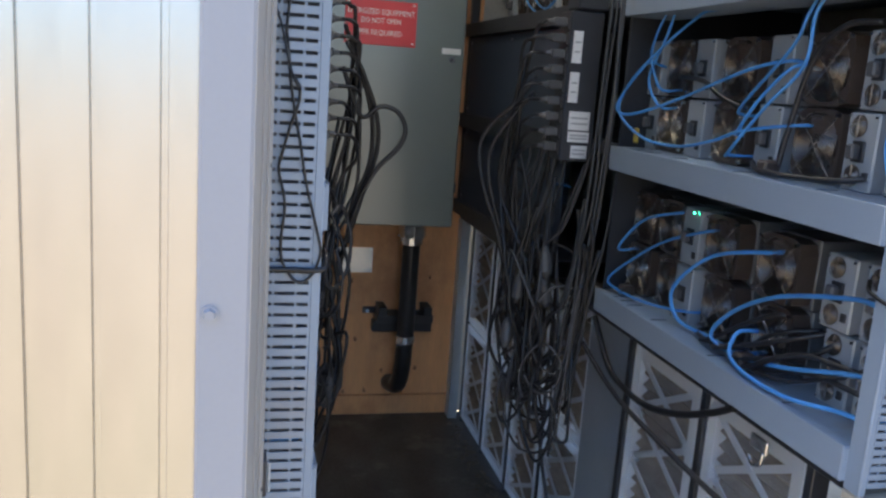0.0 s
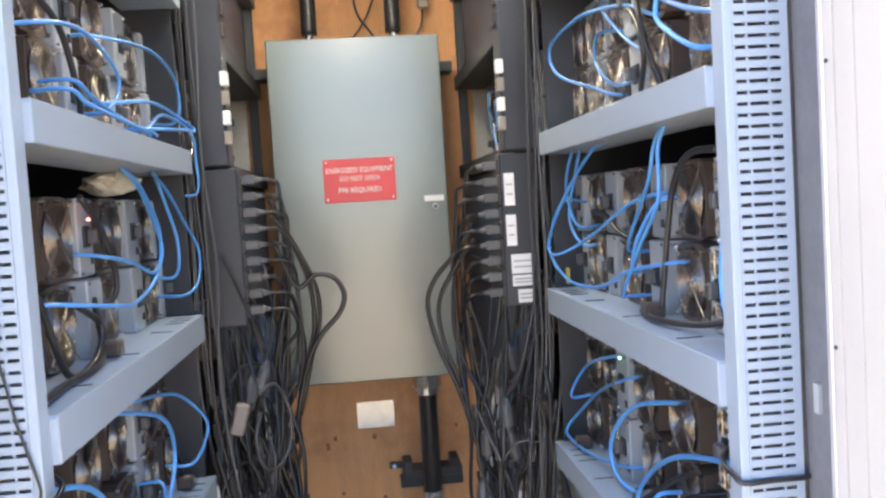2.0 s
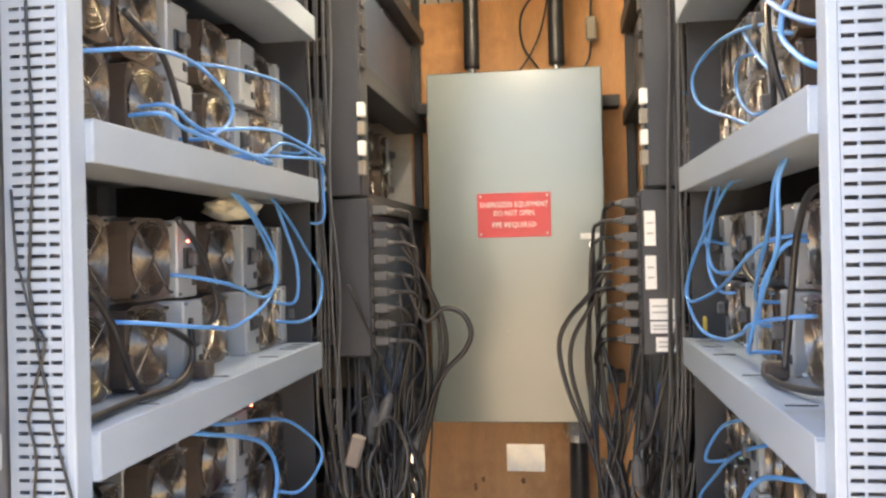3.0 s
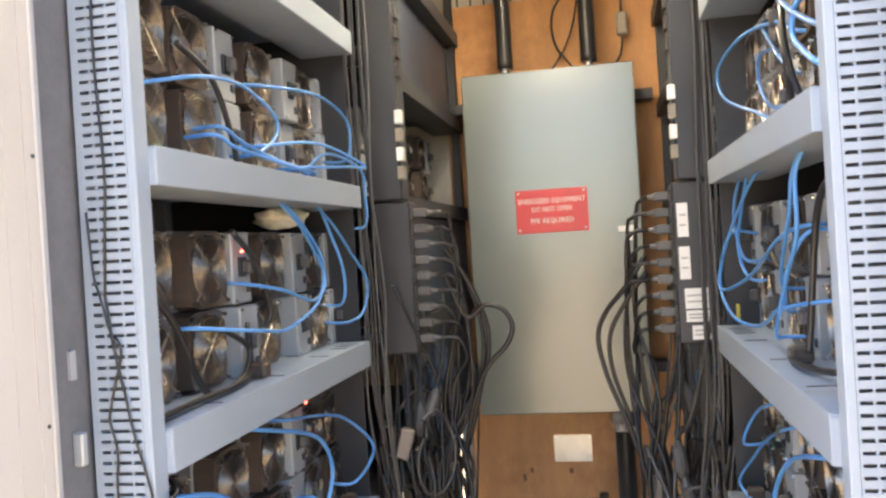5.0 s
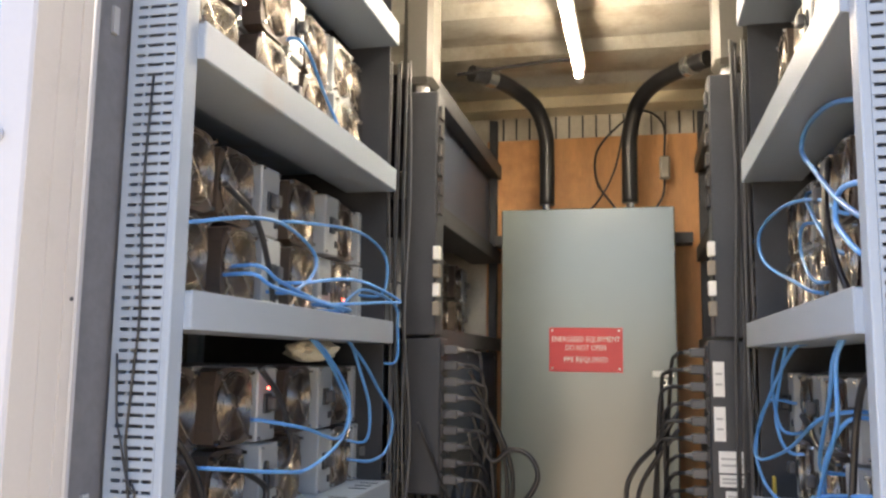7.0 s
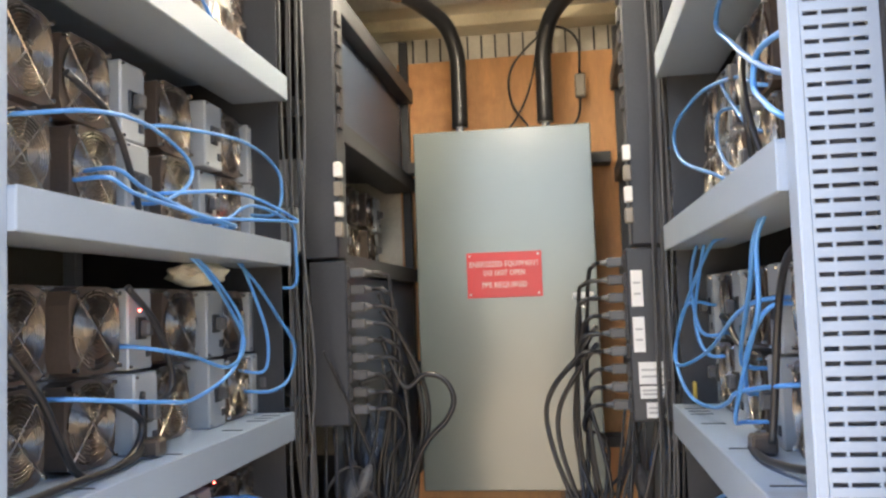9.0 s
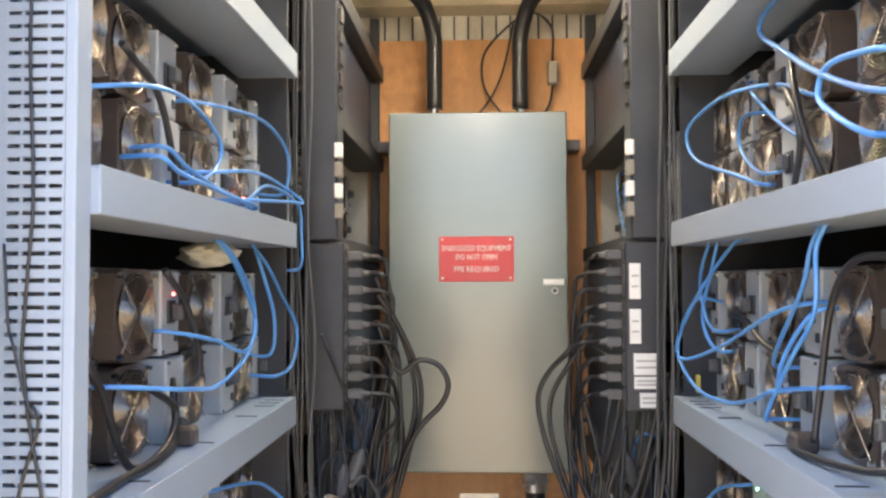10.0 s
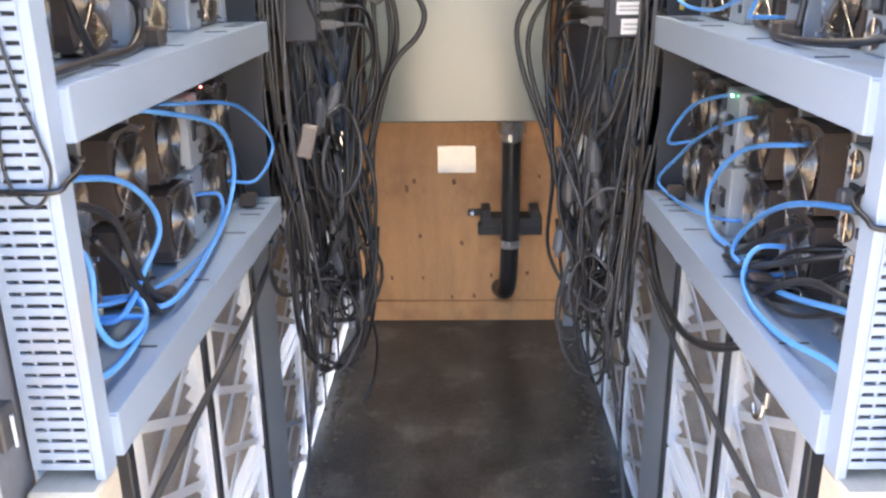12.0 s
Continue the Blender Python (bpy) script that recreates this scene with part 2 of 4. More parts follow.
def part(name, bm, mat, parent=None, label=""):
    ob = new(name, bm if isinstance(bm, bpy.types.Mesh) else mesh_of(name, bm, mat))
    ob.parent = parent
    return tagged(ob, label)


def thing(name, label, category, group="", at=(0, 0, 0)):
    ob = new(name)
    ob.location = at
    return tagged(ob, label, category, group)


def solid(name, bm, mat, label, category, group="", kind=""):
    return tagged(part(name, bm, mat), label, category, group, kind)


def structure(name, bm, mat, label, category):
    return solid(name, bm, mat, label, category, kind="structure")


# ---- the setting ----
HALF = 0.452          # half of the aisle floor
BACK = 3.318         # inner face of the back wall
TOP = 2.65           # ceiling
SIDE = 0.92          # inner faces of the side walls
FRONT = 0.652         # outer face of the front

g = bmesh.new()
box(g, -400, -400, -0.42, 400, 400, -0.16)
structure("ground", g, M_GROUND, "dry tan earth with sparse yellow grass", "ground")

f = boxed(-SIDE, FRONT + 0.05, -0.06, SIDE, BACK, 0.0)
structure("floor", f, M_FLOOR, "dark stained and scuffed plywood floor with dust", "floor")
CRUMBS = random.Random(7)
for s in (-1, 1):
    seed = bmesh.new()
    bmesh.ops.create_icosphere(seed, subdivisions=1, radius=1)
    ball, tris = [v.co.copy() for v in seed.verts], [tuple(v.index for v in f.verts) for f in seed.faces]
    seed.free()
    verts, faces = [], []
    for k in range(420):
        y = 0.75 + 2.45 * CRUMBS.random() ** 1.3
        c = Vector((s * (HALF - 0.008 - abs(CRUMBS.gauss(0, 0.028))), y, 0.0))
        size = CRUMBS.uniform(0.0025, 0.0095)
        base = len(verts)
        for v in ball:
            q = v * size * CRUMBS.uniform(0.6, 1.2)
            verts.append((c.x + q.x * 1.3, c.y + q.y * 1.3, max(0.0005, size * 0.35 + q.z * 0.7)))
        faces.extend(tuple(base + a for a in f) for f in tris)
    me = bpy.data.meshes.new("floor_debris")
    me.from_pydata(verts, [], faces)
    me.materials.append(M_EDGE)
    tagged(new("floor_debris", me), "crumbs of dirt and dust along the floor edge", "dirt", kind="stuff")

w = boxed(-0.455, BACK + 0.02, 0, SIDE, BACK + 0.10, TOP + 0.036)
box(w, -SIDE, BACK + 0.02, 0, -0.500, BACK + 0.10, TOP + 0.036)
box(w, -0.500, BACK + 0.02, 0, -0.455, BACK + 0.10, 0.42)
box(w, -0.500, BACK + 0.02, 0.84, -0.455, BACK + 0.10, TOP + 0.036)
structure("wall_north", w, M_ROOF, "galvanised steel end wall with a daylit slit in its corner", "wall")
for s, nm in ((-1, "wall_west"), (1, "wall_east")):
    sw = bmesh.new()
    box(sw, s * SIDE, FRONT + 0.03, 0.90, s * (SIDE + 0.06), BACK + 0.10, TOP + 0.1)
    box(sw, s * SIDE, FRONT + 0.03, -0.16, s * (SIDE + 0.06), BACK + 0.10, 0.02)
    for y in (FRONT + 0.03, 1.60, 2.45, BACK + 0.02):
        box(sw, s * SIDE, y, 0.02, s * (SIDE + 0.06), y + 0.08, 0.90)
    structure(nm, sw, M_WALL, "dark steel side wall with air openings behind the filters", "wall")

# plywood lining with its lower strip, and the knots
board = structure("back_board", boxed(-0.448, BACK, 0.09, 0.46, BACK + 0.018, 2.505, 0.002), M_PLY, "orange plywood board lining the end wall", "board")
structure("trim", boxed(-0.46, BACK - 0.004, 0.0, 0.46, BACK + 0.018, 0.086, 0.002), M_PLY, "plywood strip at the foot of the end wall", "trim")
for kx, kz, kr in ((-0.22, 0.57, 0.013), (-0.19, 0.60, 0.011), (-0.03, 0.60, 0.012), (-0.29, 0.19, 0.010), (-0.16, 0.19, 0.008), (-0.04, 0.105, 0.010),
                   (0.05, 0.11, 0.009), (-0.17, 0.37, 0.008), (0.0, 0.34, 0.011), (0.12, 0.20, 0.009), (0.27, 0.21, 0.011), (0.31, 0.62, 0.009)):
    kb = bmesh.new()
    bmesh.ops.create_cone(kb, cap_ends=True, segments=9, radius1=kr * 0.85, radius2=kr * 0.5, depth=0.003)
    for v in kb.verts:
        v.co = Vector((v.co.x * 0.75 + kx + random.uniform(-0.004, 0.004), BACK - 0.0005 + v.co.z * 0.5, v.co.y * random.uniform(0.9, 1.7) + kz + random.uniform(-0.004, 0.004)))
    part("wood_knot", kb, M_KNOT, board)

# upper strip of the end wall with its narrow ribs
rb = bmesh.new()
for i in range(17):
    x = -0.44 + i * 0.055
    box(rb, x, BACK + 0.005, 2.51, x + 0.006, BACK + 0.02, 2.60)
structure("trim", rb, M_DARK, "narrow dark ribs above the plywood board", "trim")

# added strip for the last roof rib's face, coloured as lit by the lamp
structure("lit_roof_rib", boxed(-SIDE, BACK - 0.11, 2.605, SIDE, BACK + 0.019, 2.656, 0.003), M_LIT_RIB, "last roof rib by the end wall, its lamplight painted in as cream", "beam")

# corrugated roof, ribs running across the aisle
def wave(y0, y1, z, depth, period, x0, x1, thick):
    prof = []
    y = y0
    while y < y1 - 1e-6:
        for u, h in ((0.0, 0), (0.36, 0), (0.46, 1), (0.88, 1), (0.98, 0)):
            if y + u * period <= y1:
                prof.append((y + u * period, z - h * depth))
        y += period
    prof.append((y1, prof[-1][1]))
    bm = bmesh.new()
    lo = [[bm.verts.new((x, y, zz)) for y, zz in prof] for x in (x0, x1)]
    hi = [[bm.verts.new((x, y, zz + thick)) for y, zz in prof] for x in (x0, x1)]
    for i in range(len(prof) - 1):
        bm.faces.new((lo[0][i], lo[0][i + 1], lo[1][i + 1], lo[1][i]))
        bm.faces.new((hi[0][i], hi[1][i], hi[1][i + 1], hi[0][i + 1]))
    for a, b in ((lo[0], hi[0]), (hi[1], lo[1])):
        for i in range(len(prof) - 1):
            bm.faces.new((a[i], b[i], b[i + 1], a[i + 1]))
    for i in (0, -1):
        bm.faces.new((lo[0][i], lo[1][i], hi[1][i], hi[0][i]))
    return bm


structure("ceiling", wave(0.76, BACK + 0.10, TOP + 0.035, 0.035, 0.36, -SIDE, SIDE, 0.012), M_ROOF, "corrugated steel container roof with stained ribs", "ceiling")

# front of the container: jambs, corrugated cladding, header
def cladding(x0, x1):
    """Steel cladding with narrow upright grooves."""
    prof = []
    x = x0
    i = 0
    while x < x1:
        prof += [(x, FRONT + 0.006), (x + 0.023, FRONT + 0.0078), (x + 0.0455, FRONT + 0.006), (x + 0.0467, FRONT + 0.0120), (x + 0.0523, FRONT + 0.0120), (x + 0.0535, FRONT + 0.006)]
        x += 0.059
    bm = bmesh.new()
    rows = [[bm.verts.new((a, b, z)) for a, b in prof] for z in (-0.1, TOP + 0.1)]
    back = [[bm.verts.new((a, FRONT + 0.03, z)) for a, b in prof] for z in (-0.1, TOP + 0.1)]
    for i in range(len(prof) - 1):
        bm.faces.new((rows[0][i], rows[0][i + 1], rows[1][i + 1], rows[1][i]))
        bm.faces.new((back[0][i], back[1][i], back[1][i + 1], back[0][i + 1]))
        for k in (0, 1):
            bm.faces.new((rows[k][i], rows[k][i + 1], back[k][i + 1], back[k][i]))
    for i in (0, -1):
        bm.faces.new((rows[0][i], rows[1][i], back[1][i], back[0][i]))
    return bm


structure("wall_south_west", cladding(-2.2545, -0.524), M_GALV, "shiny galvanised cladding with upright grooves", "wall")
structure("wall_south_east", cladding(0.70, 2.2), M_GALV, "shiny galvanised cladding with upright grooves", "wall")
structure("wall_south_top", boxed(-0.72, FRONT, TOP + 0.02, 0.72, FRONT + 0.03, TOP + 0.12), M_JAMB, "painted steel header over the opening", "wall")


def sloped(s, u0, u1, z0, z1, proud, thick):
    """A strip lying on the slanting return of the jamb, between two shares of its depth."""
    a, c = Vector((0.4734, 0.651)), Vector((0.4577, 0.7246))
    d = (c - a).normalized()
    n = Vector((-d.y, d.x))
    bm = bmesh.new()
    quad = []
    for u, k in ((u0, proud), (u1, proud), (u1, proud - thick), (u0, proud - thick)):
        quad.append(a + (c - a) * u + n * k)
    lo = [bm.verts.new((s * q.x, q.y, z0)) for q in quad]
    hi = [bm.verts.new((s * q.x, q.y, z1)) for q in quad]
    bm.faces.new(lo)
    bm.faces.new(hi)
    for k in range(4):
        bm.faces.new((lo[k], lo[(k + 1) % 4], hi[(k + 1) % 4], hi[k]))
    bmesh.ops.recalc_face_normals(bm, faces=bm.faces)
    return bm


def jamb(s, wide):
    j = new("door_jamb")
    tagged(j, "pale painted steel door jamb with a slanting return beside the rack", "door jamb", kind="structure")
    part("plate", boxed(s * 0.4745, FRONT - 0.004, -0.1, s * wide, FRONT + 0.022, TOP + 0.018, 0.003), M_JAMB, j)
    part("return_face", sloped(s, 0.0, 1.0, -0.1, TOP + 0.018, 0.0, 0.008), M_CREAM, j, "cream painted return of the jamb")
    part("edge_strip", sloped(s, 0.42, 0.60, -0.1, TOP + 0.018, 0.0015, 0.001), M_CREAM, j)
    part("edge_strip", sloped(s, 0.78, 0.93, -0.1, TOP + 0.018, 0.0025, 0.002), M_CREAM, j)
    part("lip_strip", sloped(s, 1.005, 1.13, -0.1, TOP + 0.018, -0.001, 0.004), M_JAMB, j)
    part("bead", tube(bmesh.new(), [(s * 0.4572, 0.7265, -0.1), (s * 0.4572, 0.7265, TOP)], 0.0022, 6, 1), M_CREAM, j)
    part("seal", boxed(s * 0.478, 0.731, 0.0, s * 0.495, 0.835, TOP, 0.004), M_SLOT, j, "dark rubber door seal")
    for z in (0.62, 0.92, 1.226, 1.53, 1.834, 2.14) if s < 0 else ():
        k = bmesh.new()
        rod(k, (s * 0.511, FRONT - 0.004, z), (s * 0.511, FRONT - 0.006, z), 0.0086, 14)
        rod(k, (s * 0.511, FRONT - 0.006, z), (s * 0.511, FRONT - 0.011, z), 0.0065, 6, 0.005)
        part("bolt", k, M_JAMB, j, "round-headed bolt")
    for z in (1.01, 1.36, 1.66, 2.05):
        k = bmesh.new()
        rod(k, (s * 0.4605, 0.718, z), (s * 0.4560, 0.7172, z), 0.0026, 8)
        part("rivet", k, M_DARK, j)
    for z in (1.05, 1.40, 2.0) if s < 0 else (1.27,):
        part("clip", boxed(s * 0.473, 0.785, z, s * 0.4775, 0.796, z + 0.035), M_PSU, j, "small metal clip on the seal")
    return j


jamb(-1, 0.523)
jamb(1, 0.70)
la = thing("door_latch", "small bright metal latch hook on the door seal", "latch")
part("hook", boxed(-0.4775, 0.745, 0.985, -0.4505, 0.775, 1.030, 0.002), M_SEAL, la)
part("pin", rod(bmesh.new(), (-0.4475, 0.760, 0.985), (-0.4475, 0.760, 1.020), 0.0020, 10), M_ZINC, la)
part("catch", boxed(-0.477, 0.738, 1.032, -0.460, 0.752, 1.050, 0.001), M_WHITE, la)
part("striker", boxed(-0.4775, 0.785, 1.297, -0.464, 0.797, 1.337, 0.002), M_PSU, la, "pale striker plate")

# ---- racks ----
SHELVES = ((0.915, 0.970), (1.270, 1.327), (1.631, 1.681), (1.984, 2.036), (2.337, 2.392))
EDGE = 0.386


def perforated(s, z0, z1):
    """A slotted upright face: webs between rows of three slots."""
    pitch, slot = 0.01297, 0.0044
    rows = int((z1 - z0) / pitch)
    verts, faces = [], []

    def slab(x0, y0, zz0, x1, y1, zz1):
        i = len(verts)
        verts.extend([(x, y, z) for z in (zz0, zz1) for y in (y0, y1) for x in (x0, x1)])
        faces.extend([tuple(i + k for k in q) for q in ((0, 1, 5, 4), (2, 6, 7, 3), (0, 4, 6, 2), (1, 3, 7, 5), (4, 5, 7, 6), (0, 2, 3, 1))])

    for k in range(rows):
        z = z0 + k * pitch
        slab(0.4050, 0.8185, z, 0.4640, 0.8210, z + pitch - slot)
    for a, b in ((0.4040, 0.4067), (0.4198, 0.4224), (0.4456, 0.4482), (0.4610, 0.4710)):
        slab(a, 0.8189, z0, b, 0.8215, z0 + rows * pitch)
    me = bpy.data.meshes.new("perforated_face")
    me.from_pydata([(s * x, y, z) for x, y, z in verts], [], faces)
    me.update()
    me.materials.append(M_RACK)
    return me


def rack(s, y0, y1, front, label, z0=0.905):
    r = thing("server_rack", label, "rack", "racks along the aisle", (s * 0.6, (y0 + y1) / 2, z0))
    inv = Matrix.Translation(r.location).inverted()

    def rp(name, bm, mat, parent=r, lab=""):
        ob = part(name, bm, mat, parent, lab)
        if parent is r:
            ob.matrix_parent_inverse = inv
        return ob

    if front:
        post = rp("post", boxed(s * 0.3932, 0.8185, z0, s * 0.4045, 0.8225, 2.58, 0.0015), M_RACK)
        part("inner_flange", boxed(s * 0.3940, 0.8227, z0, s * 0.3965, 0.852, 2.58), M_RACK, post)
        part("perforated_face", perforated(s, 0.9185, 2.575), M_RACK, post, "slotted face of the upright")
        part("side_flange", boxed(s * 0.4680, 0.8217, z0, s * 0.4710, 0.852, 2.58), M_RACK, post)
        # added sheet that darkens the slots in place of the upright's inner shade
        part("slot_shade", boxed(s * 0.397, 0.846, z0 + 0.01, s * 0.4675, 0.849, 2.57), M_SLOT, post, "dark sheet behind the slots, standing in for the shade inside")
    # rear bays are the same racks, their posts and shelves coloured dark for shade
    for y in (() if front else (y1 - 0.03,)):
        rp("post", boxed(s * (EDGE + 0.012), y, z0, s * (EDGE + 0.045), y + 0.03, 2.58, 0.002), M_DARK)
    for y in (y0 + 0.02, y1 - 0.04):
        rp("post", boxed(s * 0.85, y, z0, s * 0.88, y + 0.03, 2.58, 0.002), M_RACK)
    if front:
        # no real part: a dark sheet stands in for the gloom behind the units
        rp("end_shade", boxed(s * 0.405, y1 - 0.004, z0, s * 0.88, y1 - 0.001, 2.58), M_DARK, r, "dark sheet added for the darkness at the end of the rack")
    for lo, hi in SHELVES:
        sh = rp("shelf", boxed(s * EDGE, y0, hi - 0.004, s * 0.86, y1, hi - 0.001, 0.0), M_SHELF if front else M_SHADED)
        lip = bmesh.new()
        box(lip, s * (EDGE - 0.0015), y0, lo, s * (EDGE + 0.0015), y1, hi, 0.001)
        box(lip, s * (EDGE + 0.0015), y0, lo, s * (EDGE + 0.12), y1, lo + 0.002)
        if front:
            box(lip, s * (EDGE - 0.0005), y0 - 0.0012, lo + 0.0005, s * (EDGE + 0.03), y0 + 0.0008, hi - 0.0045)
        part("front_lip", lip, M_RACK if front else M_SHADED, sh, "folded front lip of the shelf")
        if front:
            for y in (1.02, 1.26, 1.50, 1.62, 1.66, 1.70):
                part("slot", boxed(s * (EDGE + 0.012), y, hi - 0.0006, s * (EDGE + 0.05), y + 0.004, hi + 0.0004), M_DARK, sh, "narrow slot in the shelf")
    return r


RACK_LABEL = "pale blue-grey painted steel rack with slotted uprights and deep shelves"
rack(-1, 0.8535, 1.755, True, RACK_LABEL)
rack(1, 0.8535, 1.782, True, RACK_LABEL)
rack(-1, 2.10, BACK - 0.02, False, "steel rack bay by the end wall, coloured dark for its shade")
rack(1, 2.10, BACK - 0.02, False, "steel rack bay by the end wall, coloured dark for its shade")
# added navy sheets give the open rear bays their bluish darkness
def blank_panel(s, x, z0, z1):
    p = thing("blank_panel", "dark navy sheet standing in for the shade in the open rack bay", "panel", "blanking panels")
    part("sheet", boxed(s * x, 2.11, z0, s * (x + 0.004), BACK - 0.06, z1, 0.001), M_DARKBLUE, p)
    for y in (2.135, 2.70, BACK - 0.085):
        for z in (z0 + 0.02, z1 - 0.02):
            part("screw", rod(bmesh.new(), (s * (x - 0.0005), y, z), (s * (x - 0.004), y, z), 0.006, 8, 0.004), M_ZINC, p)


for s in (-1, 1):
    blank_panel(s, 0.400, 0.972, 1.268)
    blank_panel(s, 0.400, 1.329, 1.625)
    blank_panel(s, 0.430, 2.038, 2.335)

# ---- mining units ----
def make_miner(plate):
    """A fan-fronted computing unit facing -x; with a grey front plate or a bare brown fan frame."""
    words = "grey steel computing unit with a chrome fan guard" if plate else "dusty computing unit with a bare brown fan and wire guard"
    m = thing("mining_unit", words, "computer", "computing units on the shelves")
    W, H = 0.066, 0.127
    c = Vector((0, 0, H / 2))
    deep = 0.012 if plate else 0.036
    part("case", boxed(deep + 0.0005, -W + 0.002, 0.0, 0.36, W - 0.002, H, 0.002), M_CASE, m)
    fr = bmesh.new()
    n = 24
    sq, ci = [], []
    for x in (0.0, deep):
        o, q = [], []
        for k in range(n):
            a = 2 * math.pi * k / n
            d = Vector((0, math.cos(a), math.sin(a)))
            o.append(fr.verts.new(Vector((x, 0, 0)) + c + d * (0.0615 / max(abs(d.y), abs(d.z))) * (0.90 if k % 6 == 3 and not plate else 1.0)))
            q.append(fr.verts.new(Vector((x, 0, 0)) + c + d * 0.0565))
        sq.append(o)
        ci.append(q)
    for k in range(n):
        j = (k + 1) % n
        fr.faces.new((sq[0][k], sq[0][j], ci[0][j], ci[0][k]))
        fr.faces.new((sq[1][k], ci[1][k], ci[1][j], sq[1][j]))
        fr.faces.new((sq[0][k], sq[1][k], sq[1][j], sq[0][j]))
        fr.faces.new((ci[0][k], ci[0][j], ci[1][j], ci[1][k]))
    part("front_plate" if plate else "fan_frame", fr, M_PSU if plate else M_FAN, m)
    hub = part("hub", rod(bmesh.new(), (0.004, 0, H / 2), (deep, 0, H / 2), 0.021, 18), M_FAN, m)
    bl = bmesh.new()
    vs = []
    for rr, da, x in ((0.020, 0.0, 0.003), (0.055, 0.18, 0.003), (0.055, 0.96, deep - 0.003), (0.020, 0.80, deep - 0.003)):
        vs.append((x, math.cos(da) * rr, math.sin(da) * rr))
    f1 = [bl.verts.new(v) for v in vs]
    f2 = [bl.verts.new((v[0] + 0.0015, v[1], v[2])) for v in vs]
    bl.faces.new(f1)
    bl.faces.new(f2[::-1])
    for i in range(4):
        bl.faces.new((f1[i], f2[i], f2[(i + 1) % 4], f1[(i + 1) % 4]))
    blade = mesh_of("blade", bl, M_BLADE)
    for k in range(7):
        part("blade", blade, M_BLADE, hub).matrix_basis = pose(0, 0, H / 2, 360 * k / 7, 0, 0)
    gd = bmesh.new()
    coil(gd, (-0.004, 0, H / 2), 0.010, 0.0575, 9.5, 0.00095)
    for a in (45, 135):
        d = Vector((0, math.cos(radians(a)), math.sin(radians(a)))) * 0.070
        rod(gd, c + d + Vector((-0.0038, 0, 0)), c - d + Vector((-0.0038, 0, 0)), 0.0014, 6)
    part("wire_guard", gd, M_GUARD, m, "dusty chrome wire fan guard")
    for sy in (-1, 1):
        for sz in (-1, 1):
            b = bmesh.new()
            rod(b, (-0.001, sy * 0.0525, H / 2 + sz * 0.0525), (-0.008, sy * 0.0525, H / 2 + sz * 0.0525), 0.0042, 8, 0.0034)
            part("bolt", b, M_CHROME, m)
    return m


def make_psu(fans):
    """A pale power supply facing -x, with an inlet and a port, or with two small fans."""
    words = "pale grey metal power supply with two small fans" if fans else "pale grey metal power supply between the computing units"
    p = thing("power_supply", words, "power supply", "power supplies on the shelves")
    part("case", boxed(0.0, -0.036, 0.0, 0.30, 0.036, 0.124, 0.0025), M_PSU, p)
    part("port", boxed(-0.003, -0.028, 0.018, 0.002, -0.016, 0.032, 0.001), M_DARK, p, "small network port")
    inlet = part("inlet", boxed(-0.004, -0.013, 0.046, 0.002, 0.014, 0.080, 0.001), M_DARK, p, "black inlet socket")
    part("cord_plug", boxed(-0.020, -0.009, 0.051, -0.0045, 0.010, 0.075, 0.003), M_PLUG, inlet)
    for y, z in ((-0.031, 0.118), (0.031, 0.118), (0.031, 0.006)):
        part("screw", rod(bmesh.new(), (-0.0005, y, z), (-0.0035, y, z), 0.0032, 8, 0.0024), M_CHROME, p)
    for z in (0.024, 0.103) if fans else ():
        fan = part("small_fan", rod(bmesh.new(), (0.001, 0.008, z), (-0.0012, 0.008, z), 0.0175, 18), M_FAN, p, "small dark cooling fan")
        gd = bmesh.new()
        coil(gd, (-0.0035, 0.008, z), 0.003, 0.0185, 4, 0.0009)
        rod(gd, (-0.0035, 0.008, z - 0.018), (-0.0035, 0.008, z + 0.018), 0.0010, 6)
        part("wire_guard", gd, M_GUARD, fan, "small wire guard")
    return p


bare = make_miner(False)
plated = make_miner(True)
supply = make_psu(False)
blower = make_psu(True)
placed = set()


def put(src, m):
    if src in placed:
        return copy_thing(src, m)
    placed.add(src)
    src.matrix_basis = m
    return src


rng = random.Random(4)
ROWS = (((blower, 0.925), (blower, 1.012), (bare, 1.185), (bare, 1.380), (supply, 1.490), (bare, 1.590), (bare, 1.728)),
        ((blower, 0.935), (blower, 1.020), (bare, 1.145), (supply, 1.272), (bare, 1.405), (supply, 1.550), (bare, 1.652), (supply, 1.760)),
        ((blower, 0.945), (bare, 1.060), (bare, 1.235), (supply, 1.345), (bare, 1.465), (plated, 1.610), (bare, 1.748)))
for s in (-1, 1):
    turn = 0 if s > 0 else 180
    for si, (lo, hi) in enumerate(SHELVES):
        for src, y in ROWS[si % 3 if s > 0 else (si + (2 if si > 1 else 0)) % 3]:
            if s < 0 and src is blower:
                if y in (0.925, 0.935):
                    continue
                src, y = bare, (0.925 if y == 0.945 else 0.985)
            for lvl in (0, 1):
                if si == 4 and lvl == 1:
                    continue
                x = {bare: 0.466, plated: 0.464, supply: 0.460, blower: 0.460}[src] + rng.uniform(0, 0.016)
                yy = y + rng.uniform(-0.007, 0.007)
                put(src, pose(s * x, yy, hi - 0.0005 + lvl * 0.1285, 0, 0, turn + rng.uniform(-1.5, 1.5)))

